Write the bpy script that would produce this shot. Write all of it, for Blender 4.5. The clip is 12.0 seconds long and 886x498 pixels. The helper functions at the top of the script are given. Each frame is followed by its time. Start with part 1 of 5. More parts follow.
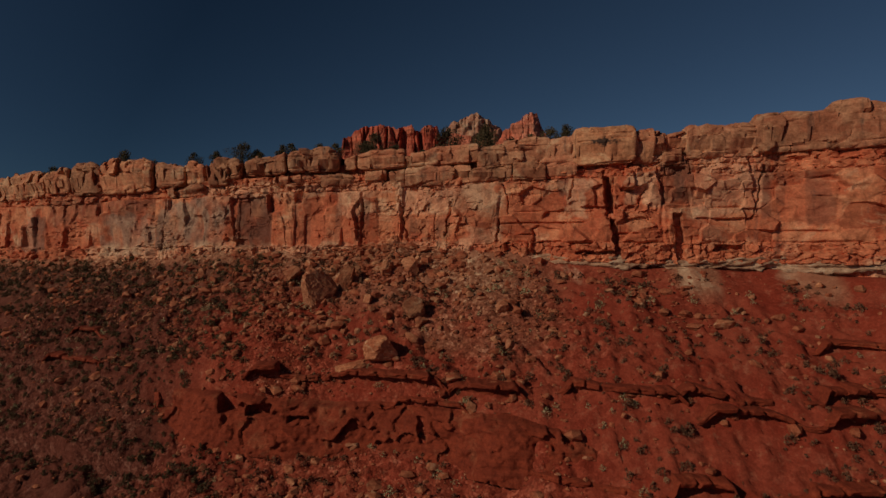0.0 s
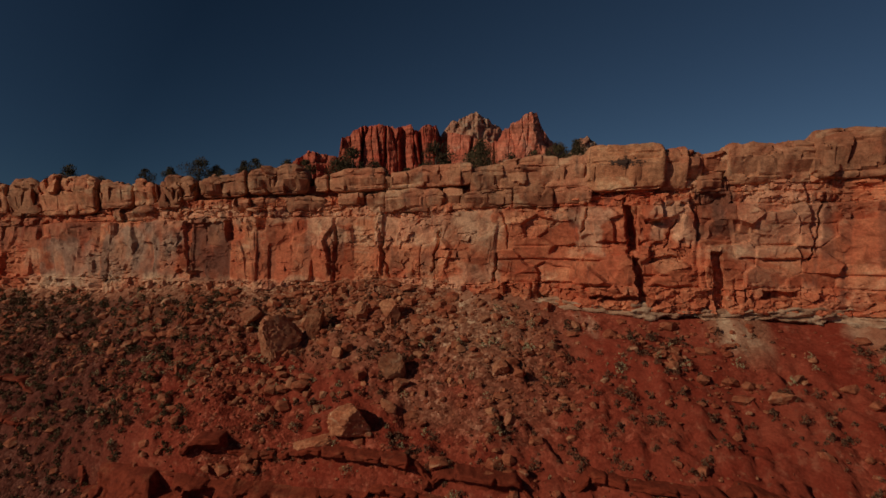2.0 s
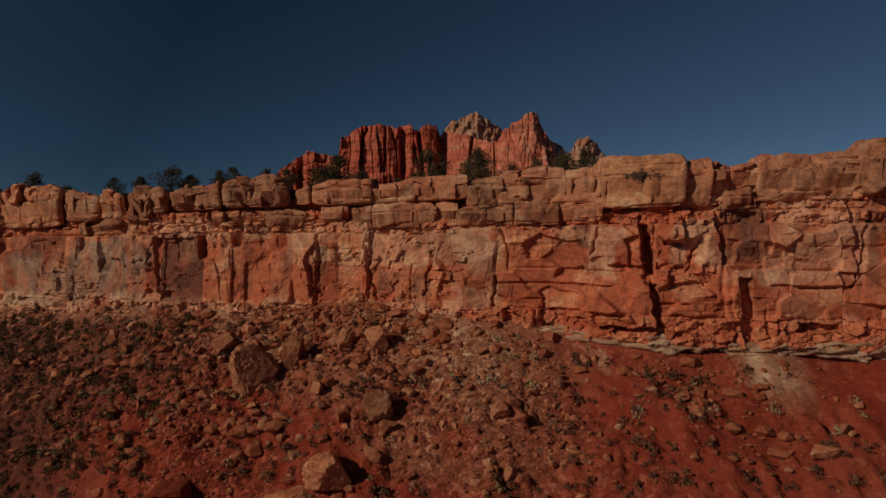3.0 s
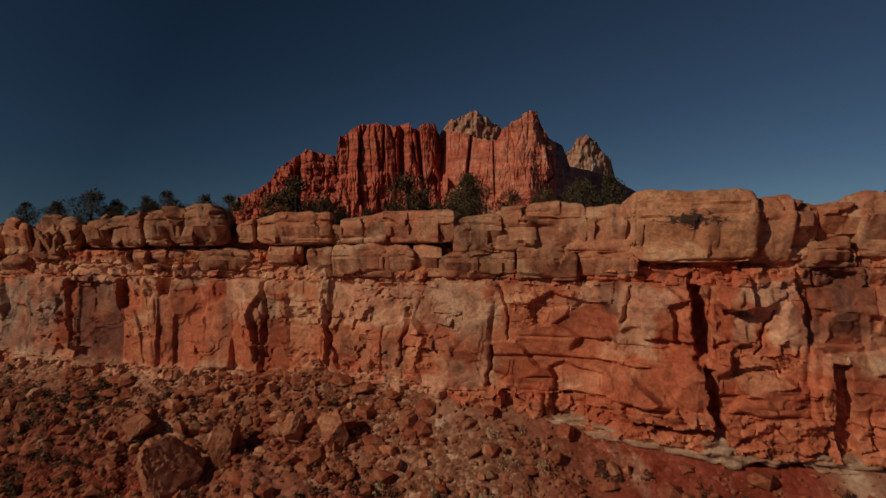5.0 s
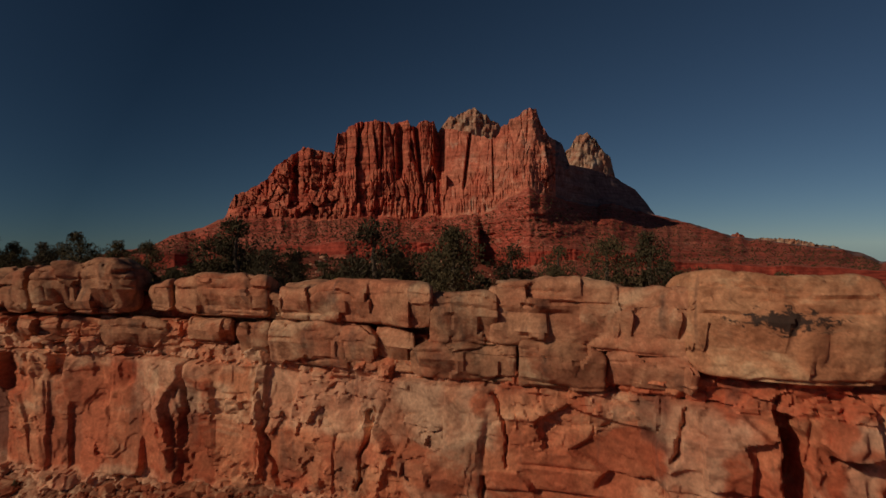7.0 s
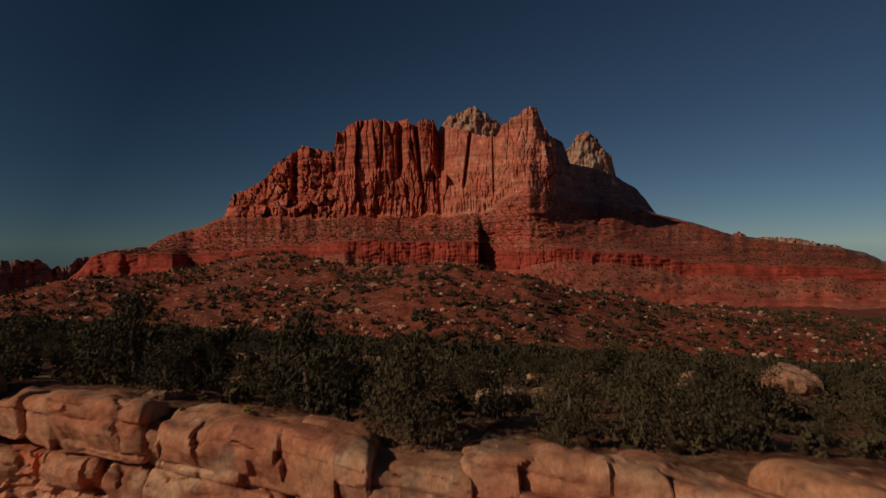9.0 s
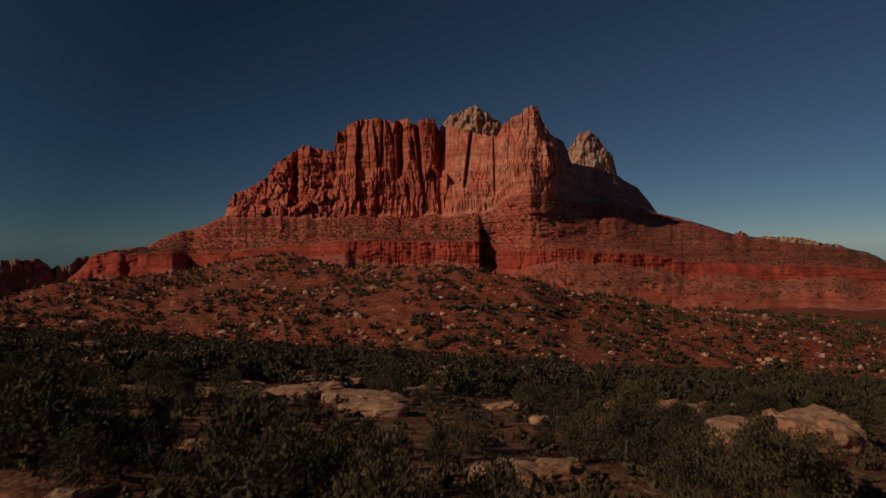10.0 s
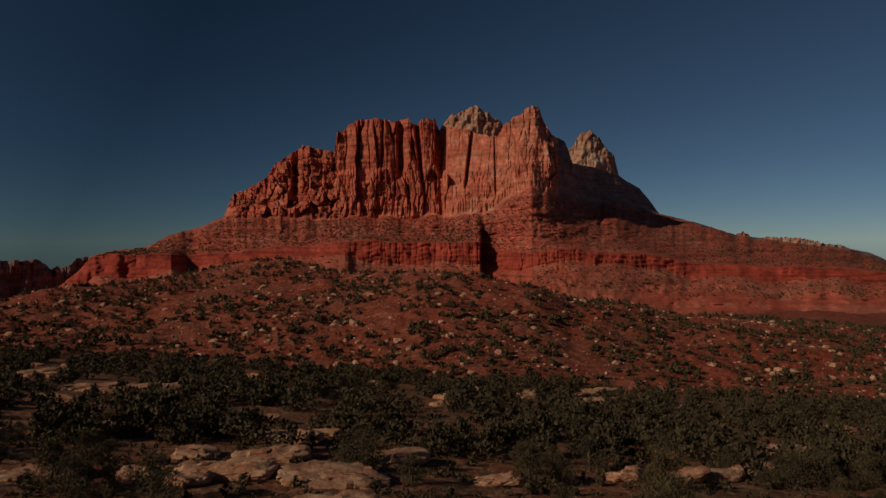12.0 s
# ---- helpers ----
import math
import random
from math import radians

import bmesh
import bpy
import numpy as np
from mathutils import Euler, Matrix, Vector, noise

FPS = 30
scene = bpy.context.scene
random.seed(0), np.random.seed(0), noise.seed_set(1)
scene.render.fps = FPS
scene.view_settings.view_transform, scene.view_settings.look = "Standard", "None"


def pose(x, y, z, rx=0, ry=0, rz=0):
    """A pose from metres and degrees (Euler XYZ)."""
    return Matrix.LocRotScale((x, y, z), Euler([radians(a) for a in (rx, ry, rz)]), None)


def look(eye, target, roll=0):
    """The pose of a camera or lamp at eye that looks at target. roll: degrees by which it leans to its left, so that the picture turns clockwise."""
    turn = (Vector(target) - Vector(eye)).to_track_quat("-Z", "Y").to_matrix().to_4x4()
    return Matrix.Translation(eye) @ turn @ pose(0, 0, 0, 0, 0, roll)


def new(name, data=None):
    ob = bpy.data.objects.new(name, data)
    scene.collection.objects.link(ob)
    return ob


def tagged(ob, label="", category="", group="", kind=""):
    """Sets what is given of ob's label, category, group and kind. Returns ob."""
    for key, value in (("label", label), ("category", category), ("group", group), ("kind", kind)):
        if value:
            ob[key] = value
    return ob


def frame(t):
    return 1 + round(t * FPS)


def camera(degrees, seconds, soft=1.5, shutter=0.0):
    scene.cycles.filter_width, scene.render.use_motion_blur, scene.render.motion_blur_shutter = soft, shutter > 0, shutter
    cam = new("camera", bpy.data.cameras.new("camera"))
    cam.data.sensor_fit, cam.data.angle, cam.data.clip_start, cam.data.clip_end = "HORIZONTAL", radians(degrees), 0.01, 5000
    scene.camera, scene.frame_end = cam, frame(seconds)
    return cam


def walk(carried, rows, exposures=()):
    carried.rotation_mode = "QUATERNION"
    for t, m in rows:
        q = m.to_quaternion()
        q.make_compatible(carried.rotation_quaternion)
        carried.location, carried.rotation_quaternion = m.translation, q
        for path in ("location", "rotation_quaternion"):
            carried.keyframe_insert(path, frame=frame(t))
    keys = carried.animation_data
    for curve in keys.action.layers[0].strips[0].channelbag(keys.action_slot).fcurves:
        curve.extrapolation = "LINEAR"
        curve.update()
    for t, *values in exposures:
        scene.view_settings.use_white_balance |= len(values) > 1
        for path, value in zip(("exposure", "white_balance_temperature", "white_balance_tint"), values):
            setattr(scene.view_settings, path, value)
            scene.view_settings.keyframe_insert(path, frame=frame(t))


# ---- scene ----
cam = camera(66.0, 12.0, shutter=0.5)
PATH = [
    (0, (0.653, 5.402, -0.596), (0.652, 7.402, -0.593), -0.3),
    (0.5, (1.24, 11.226, 1.373), (1.239, 13.226, 1.376), -0.3),
    (1, (1.849, 17.228, 3.216), (1.849, 19.228, 3.217), -0.3),
    (1.5, (2.475, 23.378, 5.017), (2.474, 25.378, 5.018), -0.3),
    (2, (3.036, 29.767, 6.773), (3.036, 31.767, 6.773), -0.3),
    (2.5, (3.588, 35.828, 8.431), (3.588, 37.828, 8.431), -0.3),
    (3, (4.186, 42.297, 10.263), (4.186, 44.297, 10.262), -0.3),
    (5, (6.675, 68.941, 17.615), (6.677, 70.941, 17.609), -0.3),
    (5.5, (7.27, 75.085, 19.506), (7.273, 77.085, 19.499), -0.3),
    (6, (7.885, 80.874, 21.401), (7.891, 82.874, 21.391), -0.3),
    (6.5, (8.427, 86.597, 23.387), (8.433, 88.597, 23.373), -0.2),
    (7, (8.996, 92.229, 25.373), (9.001, 94.229, 25.358), -0.2),
    (9, (11.993, 113.459, 33.173), (11.997, 115.459, 33.152), -0.2),
    (9.5, (12.594, 119.108, 35.102), (12.596, 121.108, 35.078), -0.2),
    (10, (13.227, 124.811, 36.995), (13.228, 126.811, 36.971), -0.2),
    (10.5, (13.831, 130.313, 38.756), (13.832, 132.313, 38.733), -0.2),
    (11, (14.329, 135.447, 40.449), (14.33, 137.447, 40.426), -0.2),
    (11.5, (14.887, 140.16, 41.803), (14.886, 142.16, 41.778), -0.2),
    (12, (15.659, 144.903, 42.853), (15.657, 146.903, 42.828), -0.2),
]
walk(cam, [(t, look(eye, target, roll)) for t, eye, target, roll in PATH], exposures=[(0, -1.42, 6250, 4), (12, -1.42, 6250, 4)])

# ---- light: low sun from the left, behind the camera ----
SUN_EL, SUN_AZ = radians(28), radians(60)      # azimuth from straight behind, towards the left
sun_way = Vector((-math.sin(SUN_AZ) * math.cos(SUN_EL), -math.cos(SUN_AZ) * math.cos(SUN_EL), math.sin(SUN_EL)))
world = bpy.data.worlds.new("sky")
scene.world = world
world.use_nodes = True
wt = world.node_tree
sky = wt.nodes.new("ShaderNodeTexSky")
sky.sky_type, sky.sun_disc = "NISHITA", False
sky.sun_elevation = SUN_EL
sky.sun_rotation = math.atan2(sun_way.x, sun_way.y)
sky.altitude, sky.air_density, sky.dust_density, sky.ozone_density = 2500, 0.68, 0.0, 1.8
# scattered skylight is polarised at right angles to the sun, and the filtered lens sees it darker there
where = wt.nodes.new("ShaderNodeTexCoord")
across = wt.nodes.new("ShaderNodeVectorMath")
across.operation = "DOT_PRODUCT"
across.inputs[1].default_value = sun_way
deepen = wt.nodes.new("ShaderNodeValToRGB")
deepen.color_ramp.elements[0].color = (1, 1, 1, 1)
shift = wt.nodes.new("ShaderNodeMath")
shift.operation = "MULTIPLY_ADD"
shift.inputs[1].default_value = shift.inputs[2].default_value = 0.5
for spot, tone in zip((0.02, 0.30, 0.50, 0.70, 0.98), ((0.98, 0.98, 0.95), (0.62, 0.67, 0.67), (0.32, 0.39, 0.415), (0.62, 0.67, 0.67), (0.98, 0.98, 0.95))):
    stop = deepen.color_ramp.elements.new(spot)
    stop.color = (*tone, 1)
filtered = wt.nodes.new("ShaderNodeMix")
filtered.data_type, filtered.blend_type = "RGBA", "MULTIPLY"
filtered.inputs[0].default_value = 1.0
wt.links.new(where.outputs["Generated"], across.inputs[0])
wt.links.new(across.outputs["Value"], shift.inputs[0])
wt.links.new(shift.outputs[0], deepen.inputs[0])
wt.links.new(sky.outputs[0], filtered.inputs[6])
wt.links.new(deepen.outputs[0], filtered.inputs[7])
wt.links.new(filtered.outputs[2], wt.nodes["Background"].inputs[0])
wt.nodes["Background"].inputs[1].default_value = 0.075
sun = new("sun", bpy.data.lights.new("sun", "SUN"))
sun.data.energy, sun.data.angle, sun.data.color = 5.0, radians(0.5), (1.0, 0.80, 0.58)
sun.matrix_world = look((0, 0, 300), Vector((0, 0, 300)) - sun_way)

# ---- numeric helpers ----
RNG = np.random.default_rng(7)


def lattice(i, j, k, seed):
    h = (i * 374761393 + j * 668265263 + k * 2147483647 + seed * 1274126177) & 0xFFFFFFFF
    h = ((h ^ (h >> 13)) * 1274126177) & 0xFFFFFFFF
    h = ((h ^ (h >> 16)) * 2246822519) & 0xFFFFFFFF
    return ((h ^ (h >> 15)) & 0xFFFFFF) / float(0xFFFFFF)


def vnoise(x, y, z, seed=0):
    """Smooth noise from -1 to 1 at arrays of places."""
    x, y, z = np.broadcast_arrays(np.asarray(x, float), y, z)
    i, j, k = (np.floor(v).astype(np.int64) for v in (x, y, z))
    u, v, w = x - i, y - j, z - k
    u, v, w = (q * q * (3 - 2 * q) for q in (u, v, w))
    out = 0.0
    for a in (0, 1):
        for b in (0, 1):
            for c in (0, 1):
                out = out + (u if a else 1 - u) * (v if b else 1 - v) * (w if c else 1 - w) * lattice(i + a, j + b, k + c, seed)
    return 2 * out - 1


def fbm(x, y, z, octaves=4, seed=0, gain=0.5):
    out, amp = 0.0, 1.0
    for n in range(octaves):
        out = out + amp * vnoise(np.asarray(x) * 2.03**n, np.asarray(y) * 2.03**n, np.asarray(z) * 2.03**n, seed + 17 * n)
        amp *= gain
    return out


def cells(x, z, seed=0, blocky=False):
    """Distance to the nearest cell border and, per cell, a random value; with it the slant of the cell's own tilted face. blocky: squarish cells."""
    x, z = np.broadcast_arrays(np.asarray(x, float), z)
    i, k = np.floor(x).astype(np.int64), np.floor(z).astype(np.int64)
    f1 = np.full(x.shape, 9.0)
    f2 = np.full(x.shape, 9.0)
    val, lean, next_val, next_lean = (np.zeros(x.shape) for _ in range(4))
    for a in (-1, 0, 1):
        for c in (-1, 0, 1):
            zero = np.zeros_like(i)
            px = i + a + 0.1 + 0.8 * lattice(i + a, zero, k + c, seed)
            pz = k + c + 0.1 + 0.8 * lattice(i + a, zero + 1, k + c, seed)
            d = ((px - x) ** 4 + (pz - z) ** 4) ** 0.25 if blocky else np.hypot(px - x, pz - z)
            tilt = 2 * ((lattice(i + a, zero + 3, k + c, seed) - 0.5) * (x - px) + (lattice(i + a, zero + 4, k + c, seed) - 0.5) * (z - pz))
            rnd = lattice(i + a, zero + 2, k + c, seed)
            near, second = d < f1, (d >= f1) & (d < f2)
            next_val = np.where(near, val, np.where(second, rnd, next_val))
            next_lean = np.where(near, lean, np.where(second, tilt, next_lean))
            f2 = np.where(near, f1, np.minimum(f2, d))
            val, lean, f1 = np.where(near, rnd, val), np.where(near, tilt, lean), np.where(near, d, f1)
    if blocky:
        return f2 - f1, val, lean, next_val, next_lean
    return f2 - f1, val, lean


def joints(x, lines, seed=0):
    """For upright joints at the sorted places in lines: distance to the nearest joint, a random value and a slant from -1 to 1 per block."""
    n = np.searchsorted(lines, x)
    left, right = lines[np.clip(n - 1, 0, len(lines) - 1)], lines[np.clip(n, 0, len(lines) - 1)]
    rnd = np.random.default_rng(seed).random((len(lines) + 2, 2))
    wide = np.maximum(right - left, 0.1)
    return np.minimum(np.abs(x - left), np.abs(right - x)), rnd[n, 0], (rnd[n, 1] - 0.5) * 2 * ((x - left) / wide - 0.5)


def smooth(a, b, x):
    q = np.clip((x - a) / (b - a), 0, 1)
    return q * q * (3 - 2 * q)


def bump(x, x0, x1, soft):
    """1 between x0 and x1, falling to 0 within soft outside."""
    return smooth(x0 - soft, x0, x) * (1 - smooth(x1, x1 + soft, x))


# ---- mesh helpers ----
def raw_mesh(name, verts, faces, mat, flat=False, sharp=0):
    verts, faces = np.asarray(verts, np.float32), np.asarray(faces, np.int32)
    me = bpy.data.meshes.new(name)
    me.vertices.add(len(verts))
    me.vertices.foreach_set("co", verts.ravel())
    me.loops.add(faces.size)
    me.loops.foreach_set("vertex_index", faces.ravel())
    me.polygons.add(len(faces))
    me.polygons.foreach_set("loop_start", np.arange(len(faces), dtype=np.int32) * faces.shape[1])
    me.polygons.foreach_set("use_smooth", np.full(len(faces), not flat))
    me.update(calc_edges=True)
    me.materials.append(mat)
    if sharp:
        me.set_sharp_from_angle(angle=radians(sharp))
    return me


def grid_faces(n, m):
    i = np.arange(n * m).reshape(n, m)
    return np.stack([i[:-1, :-1], i[:-1, 1:], i[1:, 1:], i[1:, :-1]], -1).reshape(-1, 4)


def sheet(name, x, y, z, mat, flip=False, sharp=0):
    """A mesh of a grid of places, given as three 2D arrays."""
    x, y, z = np.broadcast_arrays(x, y, z)
    faces = grid_faces(*x.shape)
    return raw_mesh(name, np.stack([x, y, z], -1).reshape(-1, 3), faces[:, ::-1] if flip else faces, mat, sharp=sharp)


def part(name, me, parent, label=""):
    ob = new(name, me)
    ob.parent = parent
    return tagged(ob, label=label)


def cube_shell(n):
    """Places on a cube's surface from -1 to 1, welded, and its quads."""
    g = np.linspace(-1, 1, n + 1)
    verts, faces, seen = [], [], {}
    for axis in range(3):
        for side in (-1, 1):
            idx = np.zeros((n + 1, n + 1), int)
            for a in range(n + 1):
                for b in range(n + 1):
                    p = [0.0, 0.0, 0.0]
                    p[axis], p[(axis + 1) % 3], p[(axis + 2) % 3] = side, g[a], g[b]
                    key = tuple(round(v * 1000) for v in p)
                    if key not in seen:
                        seen[key] = len(verts)
                        verts.append(p)
                    idx[a, b] = seen[key]
            q = np.stack([idx[:-1, :-1], idx[1:, :-1], idx[1:, 1:], idx[:-1, 1:]], -1).reshape(-1, 4)
            faces.append(q if side > 0 else q[:, ::-1])
    return np.array(verts), np.concatenate(faces)


SHELL_FINE, SHELL_ROUGH, SHELL_MID = cube_shell(17), cube_shell(10), cube_shell(6)


def block_mesh(name, size, seed, mat, shell=SHELL_MID, power=6.0, rough=0.12, beds=0.0, cuts=8):
    """A weathered block: a box with worn edges, broken corners, facets and, with beds, thin uneven ledges."""
    v, f = shell
    rng = np.random.default_rng(seed)
    p = v / (np.abs(v) ** power).sum(1, keepdims=True) ** (1 / power)
    for _ in range(cuts):
        n = rng.normal(size=3) * (1, 0.7, 1.0)
        n /= np.linalg.norm(n)
        most = np.abs(n).sum()
        p = p - np.maximum(p @ n - most * rng.uniform(0.60, 0.84), 0)[:, None] * n
    half = np.array(size) / 2
    r = min(size)
    w = p * half
    s = seed * 13.7
    n = fbm(w[:, 0] / r * 0.8 + s, w[:, 1] / r * 0.8, w[:, 2] / r * 0.8 + s, 5, seed)
    c, val, lean = cells(w[:, 0] / r * 0.9 + 0.35 * n + s, (w[:, 2] + 0.6 * w[:, 1]) / r * 1.3 + 0.3 * n, seed + 3)
    val, lean = 0.5 + (val - 0.5) * smooth(0, 0.22, c), lean * smooth(0, 0.22, c)
    push = rough * r * (0.75 * n + 0.9 * (val - 0.5) + 1.3 * lean - 0.35 * np.exp(-(c / 0.06) ** 2))
    if beds:
        wave = np.sin(w[:, 2] * 2.4 + 1.6 * n + seed) * np.cos(w[:, 2] * 0.9 + seed)
        push = push - beds * smooth(0.1, 0.5, vnoise(w[:, 0] / 3 + s, 0, w[:, 2], seed) + 0.3) * np.exp(-(wave / 0.2) ** 2)
    w = w + p / np.linalg.norm(p, axis=1, keepdims=True) * push[:, None]
    return raw_mesh(name, w, f, mat, sharp=22)

# ---- materials ----
def nodes_of(name):
    mat = bpy.data.materials.new(name)
    mat.use_nodes = True
    nt = mat.node_tree
    return mat, nt, nt.nodes["Principled BSDF"]


def add(nt, kind, **values):
    node = nt.nodes.new(kind)
    for key, value in values.items():
        setattr(node, key, value)
    return node


def mapped(nt, scale):
    geo = add(nt, "ShaderNodeNewGeometry")
    mp = add(nt, "ShaderNodeMapping")
    mp.inputs["Scale"].default_value = scale
    nt.links.new(geo.outputs["Position"], mp.inputs["Vector"])
    return mp.outputs[0]


def noise_tex(nt, scale, detail=4.0, rough=0.55, twist=0.0):
    node = add(nt, "ShaderNodeTexNoise")
    node.inputs["Scale"].default_value = 1.0
    node.inputs["Detail"].default_value = detail
    node.inputs["Roughness"].default_value = rough
    node.inputs["Distortion"].default_value = twist
    nt.links.new(mapped(nt, scale), node.inputs["Vector"])
    return node.outputs["Fac"]


def ramp(nt, source, stops):
    node = add(nt, "ShaderNodeValToRGB")
    el = node.color_ramp.elements
    while len(el) < len(stops):
        el.new(0.5)
    for e, (pos, col) in zip(el, stops):
        e.position, e.color = pos, (*col, 1) if len(col) == 3 else col
    nt.links.new(source, node.inputs[0])
    return node.outputs[0]


def mix(nt, fac, a, b, blend="MIX"):
    node = add(nt, "ShaderNodeMix", data_type="RGBA", blend_type=blend)
    for slot, value in ((0, fac), (6, a), (7, b)):
        if isinstance(value, (int, float)):
            node.inputs[slot].default_value = value
        elif isinstance(value, tuple):
            node.inputs[slot].default_value = (*value, 1)
        else:
            nt.links.new(value, node.inputs[slot])
    return node.outputs[2]


def grey(v):
    return (v, v, v)


def relief(nt, bsdf, height, distance, strength=1.0):
    node = add(nt, "ShaderNodeBump")
    node.inputs["Distance"].default_value = distance
    node.inputs["Strength"].default_value = strength
    nt.links.new(height, node.inputs["Height"])
    nt.links.new(node.outputs[0], bsdf.inputs["Normal"])


def rock(name, main, second, pale, dark, unit, streak=0.5, pale_at=(0.56, 0.68), dark_at=(0.6, 0.72), bands=0.3, bump_depth=0.025, vary=0.0, stain=None, panels=0.0, upright=1.0, zones=()):
    """Bedded sandstone: two colours in patches of about unit metres, pale fresh faces, dark upright varnish streaks, thin beds."""
    mat, nt, bsdf = nodes_of(name)
    u = 1.0 / unit
    patch = noise_tex(nt, (u, u, u * 1.3), 5, 0.6, 0.6)
    col = mix(nt, ramp(nt, patch, [(0.40, grey(0)), (0.60, grey(1))]), main, second)
    if panels:
        # joint-bounded faces of different age: varnished brown, fresh red, tan, bleached
        tone = add(nt, "ShaderNodeAttribute", attribute_name="tone").outputs["Fac"]
        col = mix(nt, panels, col, ramp(nt, tone, [(0.0, (0.42, 0.28, 0.25)), (0.22, (0.80, 0.56, 0.50)), (0.5, (1.0, 0.97, 0.95)), (0.8, (1.06, 1.12, 1.1)), (1.0, (1.12, 1.38, 1.45))]), "MULTIPLY")
    fresh = noise_tex(nt, (u * 0.8 + 0.01, u * 0.7, u * 1.1), 6, 0.65, 0.9)
    col = mix(nt, ramp(nt, fresh, [(pale_at[0], grey(0)), (pale_at[1], grey(0.85))]), col, pale)
    bed = noise_tex(nt, (u * 0.35, u * 0.35, u * 7), 3, 0.6, 0.4)
    col = mix(nt, bands, col, ramp(nt, bed, [(0.30, grey(0.45)), (0.5, grey(1.0)), (0.7, grey(1.35))]), "MULTIPLY")
    for key, tone, most in zones:
        zone = add(nt, "ShaderNodeAttribute", attribute_name=key).outputs["Fac"]
        col = mix(nt, ramp(nt, zone, [(0.0, grey(0)), (1.0, grey(most))]), col, tone)
    run = noise_tex(nt, (u * 3.2, u * 3.2, u * 0.28), 5, 0.62, 0.3)
    col = mix(nt, ramp(nt, run, [(dark_at[0], grey(0)), (dark_at[1], grey(streak))]), col, dark)
    # blotches a metre or so across with crisp edges, then grain
    blotch = noise_tex(nt, (u * 4, u * 4, u * 4.6 * upright ** 0.5), 9, 0.70, 0.8)
    col = mix(nt, 0.8, col, ramp(nt, blotch, [(0.36, (0.55, 0.50, 0.48)), (0.46, grey(0.9)), (0.54, grey(1.05)), (0.66, (1.30, 1.45, 1.5))]), "MULTIPLY")
    grain = noise_tex(nt, (u * 22, u * 22, u * 24 * upright), 8, 0.74)
    col = mix(nt, 0.45, col, ramp(nt, grain, [(0.34, grey(0.45)), (0.5, grey(1.0)), (0.66, grey(1.5))]), "MULTIPLY")
    if vary:
        info = add(nt, "ShaderNodeObjectInfo")
        col = mix(nt, vary, col, ramp(nt, info.outputs["Random"], [(0.0, (0.62, 0.60, 0.58)), (0.5, grey(1.0)), (1.0, (1.35, 1.3, 1.2))]), "MULTIPLY")
    if stain:
        # a ragged black lichen stain of its own outline: centre x, centre z, half length, half height
        geo = add(nt, "ShaderNodeNewGeometry")
        mp = add(nt, "ShaderNodeMapping", vector_type="TEXTURE")
        mp.inputs["Location"].default_value = (stain[0], 0, stain[1])
        mp.inputs["Scale"].default_value = (stain[2], 1e4, stain[3])
        nt.links.new(geo.outputs["Position"], mp.inputs["Vector"])
        ball = add(nt, "ShaderNodeTexGradient", gradient_type="SPHERICAL")
        nt.links.new(mp.outputs[0], ball.inputs[0])
        torn = ramp(nt, noise_tex(nt, (1.1, 1.1, 2.0), 6, 0.72, 0.6), [(0.36, grey(0)), (0.62, grey(1))])
        ragged = mix(nt, 0.5, ball.outputs["Color"], torn)
        col = mix(nt, ramp(nt, ragged, [(0.54, grey(0)), (0.60, grey(0.92))]), col, (0.035, 0.026, 0.024))
    nt.links.new(col, bsdf.inputs["Base Color"])
    bsdf.inputs["Roughness"].default_value = 0.93
    bsdf.inputs["Specular IOR Level"].default_value = 0.2
    coarse = noise_tex(nt, (u * 9, u * 9, u * 12), 4, 0.5, 0.3)
    relief(nt, bsdf, coarse, bump_depth * unit)
    return mat


